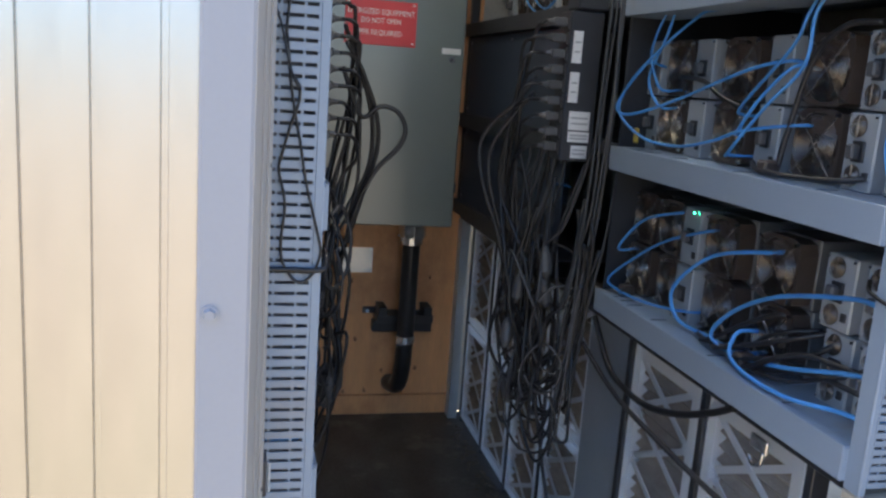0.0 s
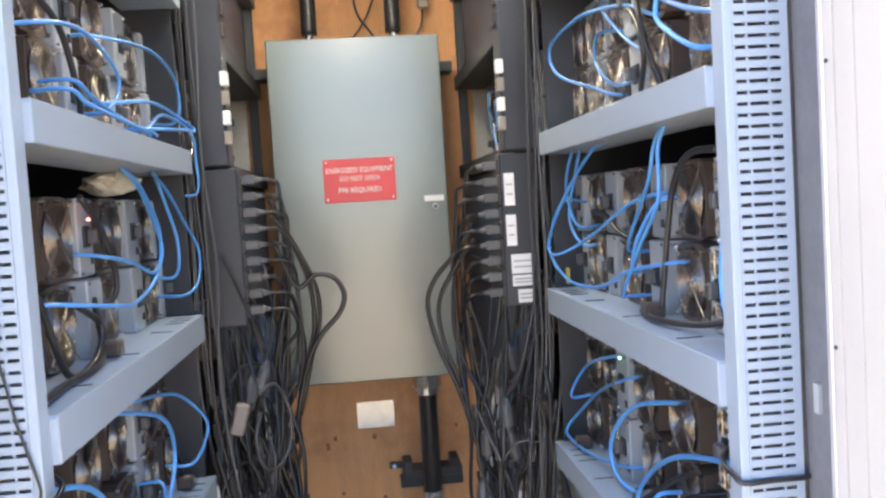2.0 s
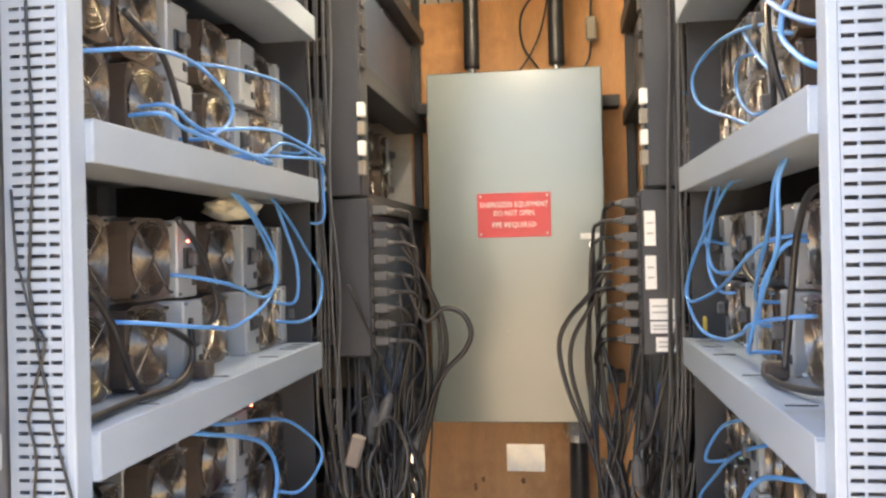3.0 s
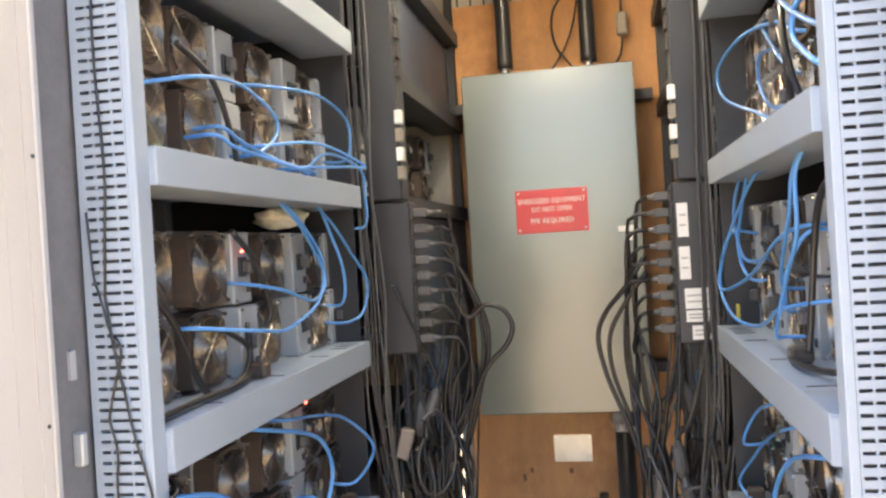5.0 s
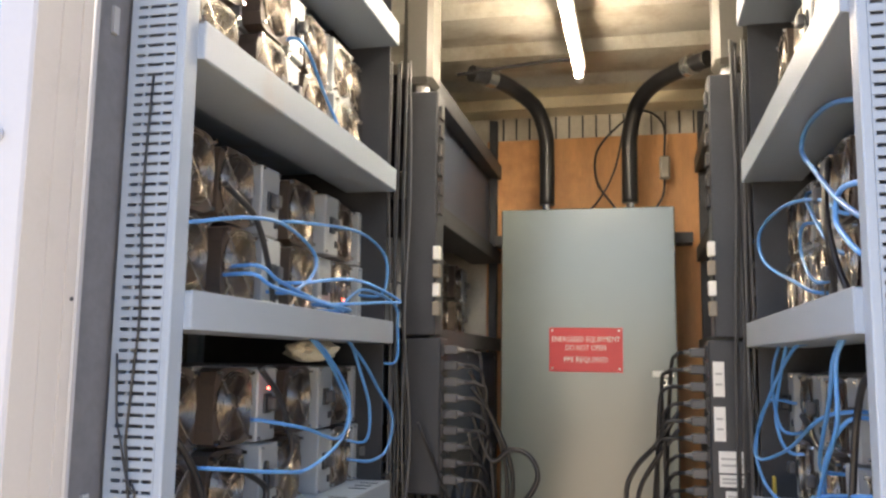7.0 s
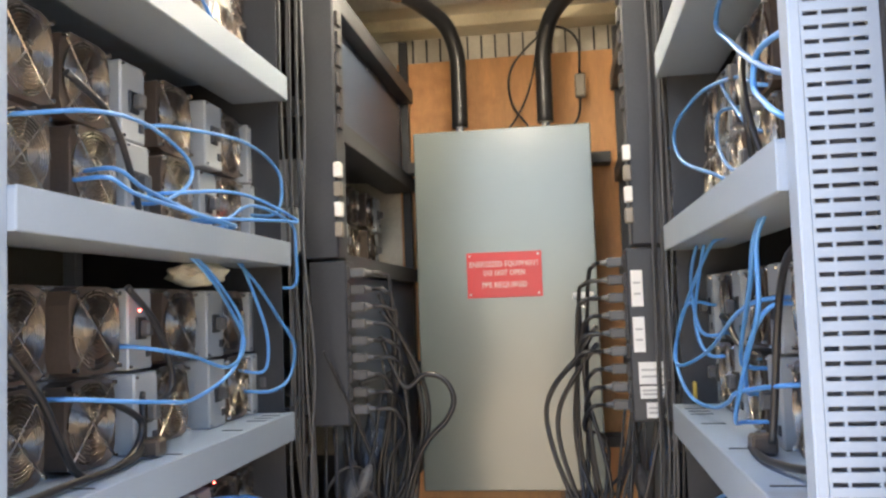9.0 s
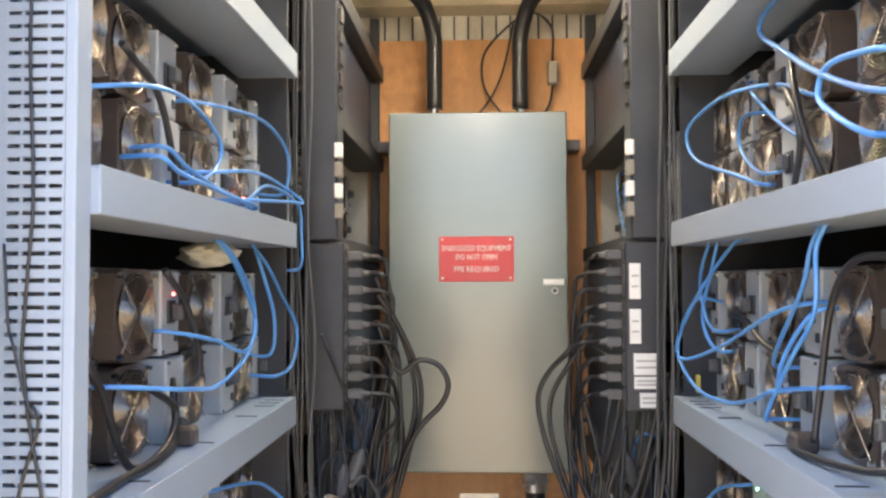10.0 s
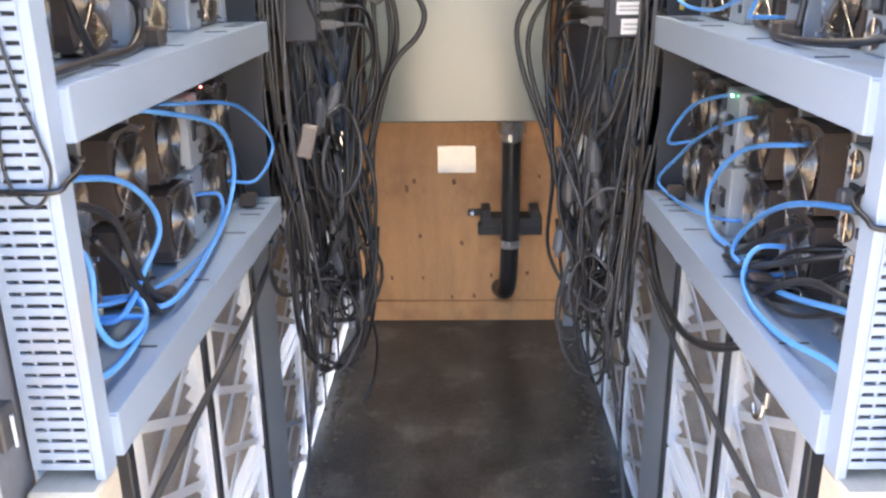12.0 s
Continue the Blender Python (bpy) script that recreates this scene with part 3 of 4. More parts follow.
# units in the open bays by the end wall
for s in (-1, 1):
    for src, y in ((supply, 2.18), (bare, 2.30), (bare, 2.46), (supply, 2.58), (bare, 2.72), (bare, 2.90), (supply, 3.03)):
        for lvl in (0, 1):
            put(src, pose(s * (0.475 + rng.uniform(0, 0.02)), y + rng.uniform(-0.008, 0.008), 1.6805 + lvl * 0.1285, 0, 0, (0 if s > 0 else 180) + rng.uniform(-2, 2)))

# ---- filters under the racks ----
def make_filter():
    """A pleated air filter facing -x: card frame, crossed card struts, pleated cloth."""
    a = thing("air_filter", "white card-framed pleated air filter with crossed struts", "air filter", "air filters below the racks")
    W, H, T, E = 0.150, 0.425, 0.03, 0.031
    for nm, b in (("frame_side", (0, -W, 0, T, -W + E, H)), ("frame_side", (0, W - E, 0, T, W, H)), ("frame_end", (0.001, -W + E, 0, T, W - E, E)), ("frame_end", (0.001, -W + E, H - E, T, W - E, H))):
        part(nm, boxed(*b, 0.001), M_CARD, a)
    h = (H - 0.05) / 3
    for k in range(3):
        z0 = 0.025 + k * h
        for d in (0, 1):
            bm = boxed(0.003 + d * 0.002, -0.0075, -0.01, 0.006 + d * 0.002, 0.0075, math.hypot(2 * W - 0.04, h))
            ang = math.atan2(2 * W - 0.05, h) * (1 if d else -1)
            bmesh.ops.transform(bm, matrix=Matrix.Translation((0, (W - 0.025) * (1 if d else -1), z0)) @ Matrix.Rotation(ang, 4, "X"), verts=bm.verts)
            part("strut", bm, M_CARD, a)
        for sd in (-1, 1):
            gs = bmesh.new()
            tri = [(sd * (W - E + 0.004), z0 - 0.022), (sd * (W - E + 0.004), z0 + 0.022), (sd * (W - E - 0.020), z0)]
            lo = [gs.verts.new((0.0015, y, z)) for y, z in tri]
            hi = [gs.verts.new((0.0075, y, z)) for y, z in tri]
            gs.faces.new(lo)
            gs.faces.new(hi)
            for q in range(3):
                gs.faces.new((lo[q], lo[(q + 1) % 3], hi[(q + 1) % 3], hi[q]))
            part("gusset", gs, M_CARD, a)
    pl = bmesh.new()
    rows = []
    n = 26
    for i in range(n + 1):
        z = 0.02 + (H - 0.04) * i / n
        x = 0.012 if i % 2 else 0.028
        rows.append([pl.verts.new((x, y, z)) for y in (-W + 0.02, W - 0.02)])
    for p, q in zip(rows, rows[1:]):
        pl.faces.new((p[0], p[1], q[1], q[0]))
    ex = bmesh.ops.extrude_face_region(pl, geom=list(pl.faces))
    for v in [e for e in ex["geom"] if isinstance(e, bmesh.types.BMVert)]:
        v.co.x += 0.002
    part("pleats", pl, M_PLEAT, a, "brown dusty pleated cloth")
    return a


filter0 = make_filter()
firstf = True
for s in (-1, 1):
    for y, fx in ((1.135, 0.432), (1.470, 0.432), (2.085, 0.466), (2.410, 0.466), (2.735, 0.466), (3.060, 0.466)):
        for z in (0.02, 0.455):
            m = pose(s * fx, y, z, 0, 0, 0 if s > 0 else 180)
            if firstf:
                filter0.matrix_basis = m
                firstf = False
            else:
                copy_thing(filter0, m)
    for y, px in ((0.968, 0.428), (1.3025, 0.428), (1.640, 0.428), (2.2475, 0.462), (2.5725, 0.462), (2.8975, 0.462), (3.225, 0.462)):
        fb = bmesh.new()
        box(fb, s * px, y - 0.0105, 0.0, s * (px + 0.034), y + 0.0105, 0.885, 0.002)
        solid("filter_post", fb, M_DARK, "black steel post between the air filters", "post", "posts between the filters")
    solid("cover_plate", boxed(s * 0.452, 1.663, 0.0, s * 0.478, 1.925, 0.884, 0.002), M_ZINC, "bare zinc cover plate between the air filters", "plate")
    solid("rail", boxed(s * 0.417, 0.862, 0.8855, s * 0.505, BACK - 0.02, 0.9045, 0.002), M_DARK, "dark steel rail over the air filters", "rail")
    # added out of sight to block daylight from the side openings
    solid("light_stop", boxed(s * 0.506, 0.80, 0.890, s * 0.915, BACK - 0.02, 0.9045, 0.002), M_WALL, "unseen dark sheet added to keep daylight from leaking up between the racks", "sheet")
    solid("corner_post", boxed(s * 0.415, 3.245, 0.0, s * 0.455, 3.30, 0.884, 0.002), M_ZINC, "pale angle post in the back corner", "post")
    solid("sill_beam", boxed(s * 0.395, 0.795, 0.60, s * 0.472, 0.858, 0.904, 0.004), M_RAW, "raw timber block under the rack upright", "beam")
    solid("side_sheet", boxed(s * 0.895, 0.83, 0.905, s * 0.90, BACK - 0.03, 2.58), M_LINER, "grey-green sheet closing the back of the racks", "sheet")

# ---- distribution panel ----
panel = thing("electrical_panel", "tall grey-green steel electrical panel on the end wall", "electrical panel", at=(-0.0165, 2.92, 0.91))
pinv = Matrix.Translation(panel.location).inverted()


def pp(name, bm, mat, lab="", parent=panel):
    ob = part(name, bm, mat, parent, lab)
    if parent is panel:
        ob.matrix_parent_inverse = pinv
    return ob


pp("enclosure", boxed(-0.318, 2.937, 0.914, 0.285, 3.22, 2.136, 0.003), M_PANEL)
pdoor = pp("door", boxed(-0.322, 2.920, 0.910, 0.289, 2.934, 2.140, 0.004), M_PANEL)
part("latch", boxed(0.205, 2.916, 1.545, 0.275, 2.9185, 1.566, 0.001), M_WHITE, pdoor, "small pale latch plate")
lk = bmesh.new()
rod(lk, (0.243, 2.9195, 1.526), (0.243, 2.910, 1.526), 0.011, 16)
part("lock", lk, M_CHROME, pdoor, "round key lock")
lk = bmesh.new()
rod(lk, (0.243, 2.9098, 1.526), (0.243, 2.9088, 1.526), 0.0065, 12)
part("keyhole", lk, M_DARK, pdoor)
for z in (1.0, 2.05):
    pp("strut_channel", boxed(-0.40, 3.222, z, 0.37, 3.316, z + 0.041, 0.002), M_SHADED, "dark strut channel behind the panel")

sign = solid("warning_sign", boxed(-0.149, 2.9165, 1.558, 0.106, 2.9195, 1.712, 0.001), M_SIGN, "red plastic warning sign with white lettering", "sign")


def lettering(text, x, z, size, y, mat, parent, width=None):
    cu = bpy.data.curves.new("writing", "FONT")
    cu.body = text
    cu.size = size
    cu.align_x = "CENTER"
    cu.align_y = "CENTER"
    cu.extrude = 0.0003
    cu.resolution_u = 2
    tmp = bpy.data.objects.new("writing", cu)
    scene.collection.objects.link(tmp)
    dg = bpy.context.evaluated_depsgraph_get()
    me = bpy.data.meshes.new_from_object(tmp.evaluated_get(dg))
    bpy.data.objects.remove(tmp)
    k = 1.0
    if width:
        xs = [v.co.x for v in me.vertices]
        k = width / (max(xs) - min(xs))
    for v in me.vertices:
        v.co = Vector((v.co.x * k + x, y - v.co.z, v.co.y + z))
    me.materials.clear()
    me.materials.append(mat)
    ob = new("writing", me)
    ob.parent = parent
    return ob


lettering("ENERGIZED EQUIPMENT", -0.0215, 1.671, 0.026, 2.9158, M_WHITE, sign, 0.236)
lettering("DO NOT OPEN", -0.0215, 1.641, 0.026, 2.9158, M_WHITE, sign, 0.140)
lettering("PPE REQUIRED", -0.0215, 1.600, 0.026, 2.9158, M_WHITE, sign, 0.152)
for sx, sz in ((-0.138, 1.570), (0.094, 1.570), (0.094, 1.702), (-0.138, 1.702)):
    sc = bmesh.new()
    rod(sc, (sx, 2.917, sz), (sx, 2.914, sz), 0.0042, 10, 0.003)
    part("screw", sc, M_WHITE, sign)

# ---- conduits and fittings on the end wall ----
def fitting(bm, p, r, h):
    rod(bm, p, (p[0], p[1], p[2] + h), r, 8)
    rod(bm, (p[0], p[1], p[2] + h), (p[0], p[1], p[2] + h * 1.9), r * 0.72, 14)
    return bm


for x0, s in ((-0.171, -1), (0.137, 1)):
    cd = thing("flexible_conduit", "thick black flexible conduit with metal fittings rising from the panel", "conduit", "conduits over the panel")
    part("hose", tube(bmesh.new(), [(x0, 3.06, 2.18), (x0, 3.06, 2.34), (x0 + s * 0.004, 3.055, 2.45), (x0 + s * 0.035, 3.01, 2.545), (x0 + s * 0.10, 2.92, 2.590), (s * 0.335, 2.80, 2.600), (s * 0.40, 2.72, 2.598)], 0.029, 14, 8), M_CONDUIT, cd)
    part("connector", fitting(bmesh.new(), (x0, 3.06, 2.141), 0.024, 0.022), M_CHROME, cd, "bright metal connector")
    part("end_fitting", rod(bmesh.new(), (s * 0.335, 2.80, 2.600), (s * 0.360, 2.768, 2.600), 0.036, 12), M_STEEL, cd, "bright metal end fitting")
    part("pipe", tube(bmesh.new(), [(x0, 3.06, 2.16), (x0, 3.06, 2.215)], 0.013, 10, 1), M_CHROME, cd)

cl = thing("lower_conduit", "black conduit below the panel, clamped to the plywood", "conduit")
part("hose", tube(bmesh.new(), [(0.188, 3.16, 0.83), (0.188, 3.165, 0.62), (0.187, 3.17, 0.42), (0.184, 3.18, 0.27), (0.176, 3.22, 0.175), (0.160, 3.29, 0.15), (0.157, 3.325, 0.148)], 0.036, 16, 8), M_CONDUIT, cl)
nut = bmesh.new()
rod(nut, (0.188, 3.16, 0.912), (0.188, 3.16, 0.875), 0.038, 14)
rod(nut, (0.188, 3.16, 0.872), (0.188, 3.16, 0.825), 0.056, 8)
rod(nut, (0.188, 3.16, 0.825), (0.188, 3.16, 0.795), 0.044, 16)
part("connector", nut, M_STEEL, cl, "heavy bright metal connector")
part("clamp_band", rod(bmesh.new(), (0.187, 3.17, 0.375), (0.187, 3.17, 0.405), 0.040, 16), M_STEEL, cl, "bright clamp band")
st = bmesh.new()
box(st, 0.065, 3.265, 0.39, 0.32, 3.317, 0.435, 0.003)
box(st, 0.075, 3.225, 0.44, 0.315, 3.317, 0.475, 0.003)
part("clamp_bracket", st, M_DARK, cl, "black steel strut bracket")
part("bracket_tab", boxed(0.025, 3.30, 0.462, 0.085, 3.3165, 0.488, 0.002), M_DARK, cl)
b = bmesh.new()
rod(b, (0.043, 3.301, 0.475), (0.043, 3.290, 0.475), 0.009, 6)
part("bolt", b, M_CHROME, cl)
for x in (0.095, 0.285):
    part("clamp_ear", boxed(x - 0.018, 3.20, 0.475, x + 0.018, 3.30, 0.515, 0.003), M_DARK, cl)

note = thing("paper_note", "small cream paper note stapled to the plywood", "paper")
pb = bmesh.new()
bmesh.ops.create_grid(pb, x_segments=6, y_segments=5, size=0.5)
for v in pb.verts:
    v.co = Vector((-0.018 + v.co.x * 0.150, BACK - 0.003 - 0.0006 * abs(math.sin(v.co.x * 5 + v.co.y * 3)), 0.690 + v.co.y * 0.108))
ex = bmesh.ops.extrude_face_region(pb, geom=list(pb.faces))
for v in [e for e in ex["geom"] if isinstance(e, bmesh.types.BMVert)]:
    v.co.y += 0.0008
part("sheet", pb, M_PAPER, note)
for dx, dz in ((-0.066, 0.046), (0.066, 0.046), (-0.066, -0.046), (0.066, -0.046)):
    q = bmesh.new()
    rod(q, (-0.018 + dx, BACK - 0.004, 0.690 + dz), (-0.018 + dx, BACK - 0.009, 0.690 + dz), 0.004, 8)
    part("staple", q, M_WHITE, note)

loop = thing("extension_cable", "thin dark lead looped over the panel with an inline plug", "cable")
part("lead", tube(bmesh.new(), [(0.27, 3.25, 2.40), (0.265, 3.22, 2.52), (0.19, 3.2, 2.57), (0.10, 3.2, 2.52), (0.01, 3.22, 2.42), (0.01, 3.25, 2.30), (0.08, 3.26, 2.19), (0.10, 3.27, 2.10)], 0.0045, 6), M_RUBBER, loop)
part("lead", tube(bmesh.new(), [(0.27, 3.25, 2.31), (0.26, 3.27, 2.24), (0.22, 3.27, 2.17), (0.20, 3.28, 2.08)], 0.0045, 6), M_RUBBER, loop)
part("lead", tube(bmesh.new(), [(0.12, 3.2, 2.53), (0.08, 3.25, 2.36), (0.02, 3.26, 2.24), (-0.06, 3.28, 2.16)], 0.004, 6), M_RUBBER, loop)
part("plug", boxed(0.250, 3.225, 2.305, 0.290, 3.262, 2.395, 0.006), M_BEIGE, loop, "pale grey inline plug")

lamp = thing("tube_lamp", "lit fluorescent tube lamp running along the roof", "lamp", at=(-0.018, 2.0, 2.53))
for nm, bm, mat, lab in (("tube", rod(bmesh.new(), (0, -0.80, 0), (0, 0.60, 0), 0.0095, 12), M_TUBE, "bright warm tube"),
                         ("end_cap", rod(bmesh.new(), (0, 0.602, 0), (0, 0.655, 0), 0.015, 12), M_WHITE, ""),
                         ("end_cap", rod(bmesh.new(), (0, -0.855, 0), (0, -0.802, 0), 0.015, 12), M_WHITE, ""),
                         ("housing", boxed(-0.02, -0.85, 0.022, 0.02, 0.65, 0.06, 0.003), M_WHITE, "white lamp housing"),
                         ("hanger", boxed(-0.008, -0.5, 0.058, 0.008, -0.48, 0.13), M_ZINC, ""),
                         ("hanger", boxed(-0.008, 0.4, 0.058, 0.008, 0.42, 0.13), M_ZINC, "")):
    part(nm, bm, mat, lamp, lab)
solid("lamp_cable", tube(bmesh.new(), [(-0.44, 2.66, 2.575), (-0.25, 2.64, 2.585), (-0.10, 2.62, 2.588), (-0.03, 2.60, 2.580)], 0.006, 6), M_RUBBER, "dark cable running under the roof to the lamp", "cable")

# ---- power strips with plugs and cords ----
CORDS = random.Random(11)


def power_strip(s):
    p = thing("power_strip", "tall black power distribution strip full of plugs", "power strip", "power strips beside the racks", at=(s * 0.37, 1.99, 1.27))
    inv = Matrix.Translation(p.location).inverted()

    def q(name, bm, mat, lab=""):
        ob = part(name, bm, mat, p, lab)
        ob.matrix_parent_inverse = inv
        return ob

    q("lower_body", boxed(s * 0.318, 1.95, 1.268, s * 0.408, 2.03, 1.650, 0.004), M_STRIP)
    q("upper_body", boxed(s * 0.333, 1.945, 1.655, s * 0.415, 2.03, 2.285, 0.004), M_STRIP)
    q("bracket", boxed(s * 0.41, 1.80, 1.30, s * 0.425, 1.99, 1.33), M_DARK)
    for i in range(9):
        z = 1.620 - i * 0.0395
        q("outlet", boxed(s * 0.312, 1.955, z - 0.016, s * 0.3175, 1.99, z + 0.016, 0.001), M_SEAL)
    for i, z in enumerate((1.845, 1.800, 1.752, 1.705)):
        q("breaker", boxed(s * 0.322, 1.938, z, s * 0.340, 1.962, z + 0.034, 0.002), M_WHITE if i in (0, 2) else M_BEIGE, "white breaker with a raised toggle")
    for i in range(6):
        z = 2.23 - i * 0.05
        q("outlet", boxed(s * 0.325, 1.955, z - 0.016, s * 0.3325, 1.99, z + 0.016, 0.001), M_SEAL)
    if s > 0:
        for x0, z0, x1, z1 in ((0.327, 1.520, 0.352, 1.600), (0.327, 1.420, 0.352, 1.497), (0.335, 1.350, 0.392, 1.398), (0.336, 1.319, 0.394, 1.346), (0.348, 1.277, 0.392, 1.310)):
            lb = q("label", boxed(x0, 1.946, z0, x1, 1.9488, z1), M_WHITE, "white printed sticker")
            for k in range(2):
                zz = z0 + (z1 - z0) * (0.35 + 0.3 * k)
                part("print", boxed(x0 + 0.005, 1.9452, zz - 0.0022, x1 - 0.005, 1.9458, zz + 0.0022), M_GREYINK, lb)
    return p


def cord(name, pts, r, mat, label, group, sides=6, steps=7):
    return solid(name, tube(bmesh.new(), pts, r, sides, steps), mat, label, "cable", group)


def plug_and_cord(s, i):
    """A plug in the strip and its cord falling into the tangle."""
    z = 1.620 - i * 0.0395
    c = thing("hanging_cable", "black power cord plugged into the power strip and hanging down", "power cord", "power cords hanging in the aisle")
    j = lambda a: CORDS.uniform(-a, a)
    yy = 1.972
    tip = s * 0.262
    pl = bmesh.new()
    box(pl, s * 0.277, yy - 0.013, z - 0.011, s * 0.312, yy + 0.013, z + 0.011, 0.003)
    rod(pl, (s * 0.277, yy, z), (tip, yy, z), 0.008, 8, 0.005)
    part("plug", pl, M_PLUG, c, "moulded dark grey plug")
    out = 0.225 - 0.010 * (i % 3) + j(0.012)
    low = CORDS.uniform(0.42, 0.70)
    pts = [(tip, yy, z), (s * (out + 0.015), yy + j(0.01), z - 0.006), (s * out, yy + 0.03 + j(0.02), z - 0.06),
           (s * (0.235 + j(0.04)), yy + 0.06 + j(0.05), 1.16 + j(0.05)), (s * (0.255 + j(0.055)), yy + 0.07 + j(0.07), 0.92 + j(0.05)),
           (s * (0.28 + j(0.075)), yy + 0.05 + j(0.09), 0.68 + j(0.05)), (s * (0.31 + j(0.05)), yy + j(0.08), low),
           (s * (0.36 + j(0.03)), yy - 0.06 + j(0.06), low + 0.10), (s * (0.375 + j(0.02)), 1.86 + j(0.04), low + 0.38), (s * (0.38 + j(0.02)), 1.84 + j(0.03), 1.05 + j(0.1))]
    part("lead", tube(bmesh.new(), pts, 0.0050, 6, 6), M_RUBBER, c)
    return c


for s in (-1, 1):
    power_strip(s)
    for i in range(9):
        plug_and_cord(s, i)
    # junction box over the strip
    jb = thing("junction_box", "dull grey metal junction box over the power strip", "junction box", "junction boxes under the roof")
    part("body", boxed(s * 0.350, 1.94, 2.31, s * 0.43, 2.05, 2.60, 0.014), M_BOX, jb)
    part("gland", rod(bmesh.new(), (s * 0.385, 1.99, 2.310), (s * 0.385, 1.99, 2.286), 0.018, 10), M_WHITE, jb)
    # a second, hidden layer of slack in the tangle; right side mostly greyer, coloured as lit
    for k in range(24 if s < 0 else 15):
        j = lambda a: CORDS.uniform(-a, a)
        x = 0.255 + 0.13 * CORDS.random()
        y = 1.90 + 0.42 * CORDS.random()
        z0 = 1.25 + j(0.25)
        low = CORDS.uniform(0.44, 0.82)
        pts = [(s * (x + 0.05 + j(0.02)), y + j(0.05), z0), (s * (x + j(0.03)), y + j(0.05), z0 - 0.25), (s * (x - 0.02 + j(0.04)), y + j(0.07), (z0 + low) / 2 + j(0.05)),
               (s * (x + j(0.05)), y + j(0.09), low + 0.08), (s * (x + 0.03 + j(0.04)), y + 0.05 + j(0.08), low), (s * (x + 0.05 + j(0.04)), y - 0.04 + j(0.08), low + 0.15), (s * (x + 0.06 + j(0.02)), y + j(0.05), low + 0.45)]
        cord("hanging_cable", pts, CORDS.choice((0.0036, 0.0042, 0.0050)), M_LEAD if k % 3 >= (2 if s < 0 else 1) else M_RUBBER, "black power cord looped in the hanging tangle", "power cords hanging in the aisle")
    # coiled slack low in the tangle, with the same lighter colour for the lit right side
    for k in range(15 if s < 0 else 9):
        j = lambda a: CORDS.uniform(-a, a)
        cx, cy, cz = 0.30 + j(0.05), 1.98 + j(0.16), CORDS.uniform(0.50, 1.02)
        rad, tilt, a0 = CORDS.uniform(0.05, 0.10), CORDS.uniform(0, 3.1), CORDS.uniform(0, 6.2)
        pts = []
        for q in range(10):
            a = a0 + q * 0.72
            pts.append((s * (cx + rad * 0.75 * math.cos(a) * math.cos(tilt) + j(0.006)), cy + rad * math.cos(a) * math.sin(tilt) + j(0.006), cz + rad * math.sin(a) * 1.2 + q * 0.006))
        cord("hanging_cable", pts, CORDS.choice((0.0036, 0.0045)), M_LEAD if k % 3 >= (2 if s < 0 else 1) else M_RUBBER, "black power cord looped in the hanging tangle", "power cords hanging in the aisle")
    # loose coupler bodies in the tangle
    for k in range(11):
        x, y, z = 0.235 + 0.11 * CORDS.random(), 1.92 + 0.22 * CORDS.random(), 0.55 + 0.62 * CORDS.random()
        cp = thing("cable_coupler", "dark grey cord coupler hanging among the cords", "connector", "couplers in the tangle")
        d = Vector((CORDS.uniform(-0.4, 0.4), CORDS.uniform(-0.3, 0.3), 1)).normalized()
        pc = Vector((s * x, y, z))
        bm = bmesh.new()
        rod(bm, pc - d * 0.028, pc + d * 0.022, 0.017, 10, 0.015)
        rod(bm, pc + d * 0.022, pc + d * 0.040, 0.013, 8, 0.006)
        rod(bm, pc - d * 0.046, pc - d * 0.028, 0.006, 8, 0.013)
        part("body", bm, M_PLUG, cp)
        part("tail", tube(bmesh.new(), [pc + d * 0.02, pc + d * 0.09 + Vector((s * 0.01, 0.01, 0)), pc + d * 0.2 + Vector((s * 0.03, 0.01, 0.02))], 0.0045, 6), M_RUBBER, cp)
    # straight leads beside the rear upright
    for k in range(7):
        x = EDGE - 0.018 + 0.008 * k + CORDS.uniform(-0.003, 0.003)
        y = 1.815 + 0.012 * (k % 3)
        j = lambda a: CORDS.uniform(-a, a)
        cord("riser_cable", [(s * (x + 0.004), y, 2.32), (s * (x + 0.004 + j(0.006)), y, 1.98), (s * (x + j(0.006)), y + j(0.01), 1.68), (s * (x - 0.004 + j(0.006)), y + j(0.01), 1.42),
                            (s * (x - 0.006 + j(0.01)), y + 0.01 + j(0.02), 1.15), (s * (x - 0.03 + j(0.02)), y + 0.03 + j(0.03), 0.85), (s * (x - 0.04 + j(0.03)), y + 0.05 + j(0.04), 0.55 + j(0.12))],
             0.0034, M_LEAD, "thin grey lead running down beside the rack", "leads beside the rack")

# big loops standing out in front of the panel
cord("hanging_cable", [(-.25, 1.99, 1.47), (-.20, 2.0, 1.352), (-.15, 2.0, 1.378), (-.105, 2.0, 1.366), (-.083, 2.0, 1.322), (-.10, 2.0, 1.275), (-.15, 2.0, 1.222), (-.19, 2.01, 1.14), (-.23, 2.03, .98)], 0.0062, M_RUBBER, "thick black cord looping out over the panel", "thick cord loops")
cord("hanging_cable", [(-.245, 1.98, 1.53), (-.20, 2.0, 1.46), (-.155, 2.02, 1.35), (-.15, 2.03, 1.26), (-.175, 2.03, 1.17), (-.215, 2.03, 1.02)], 0.0062, M_RUBBER, "thick black cord looping out over the panel", "thick cord loops")
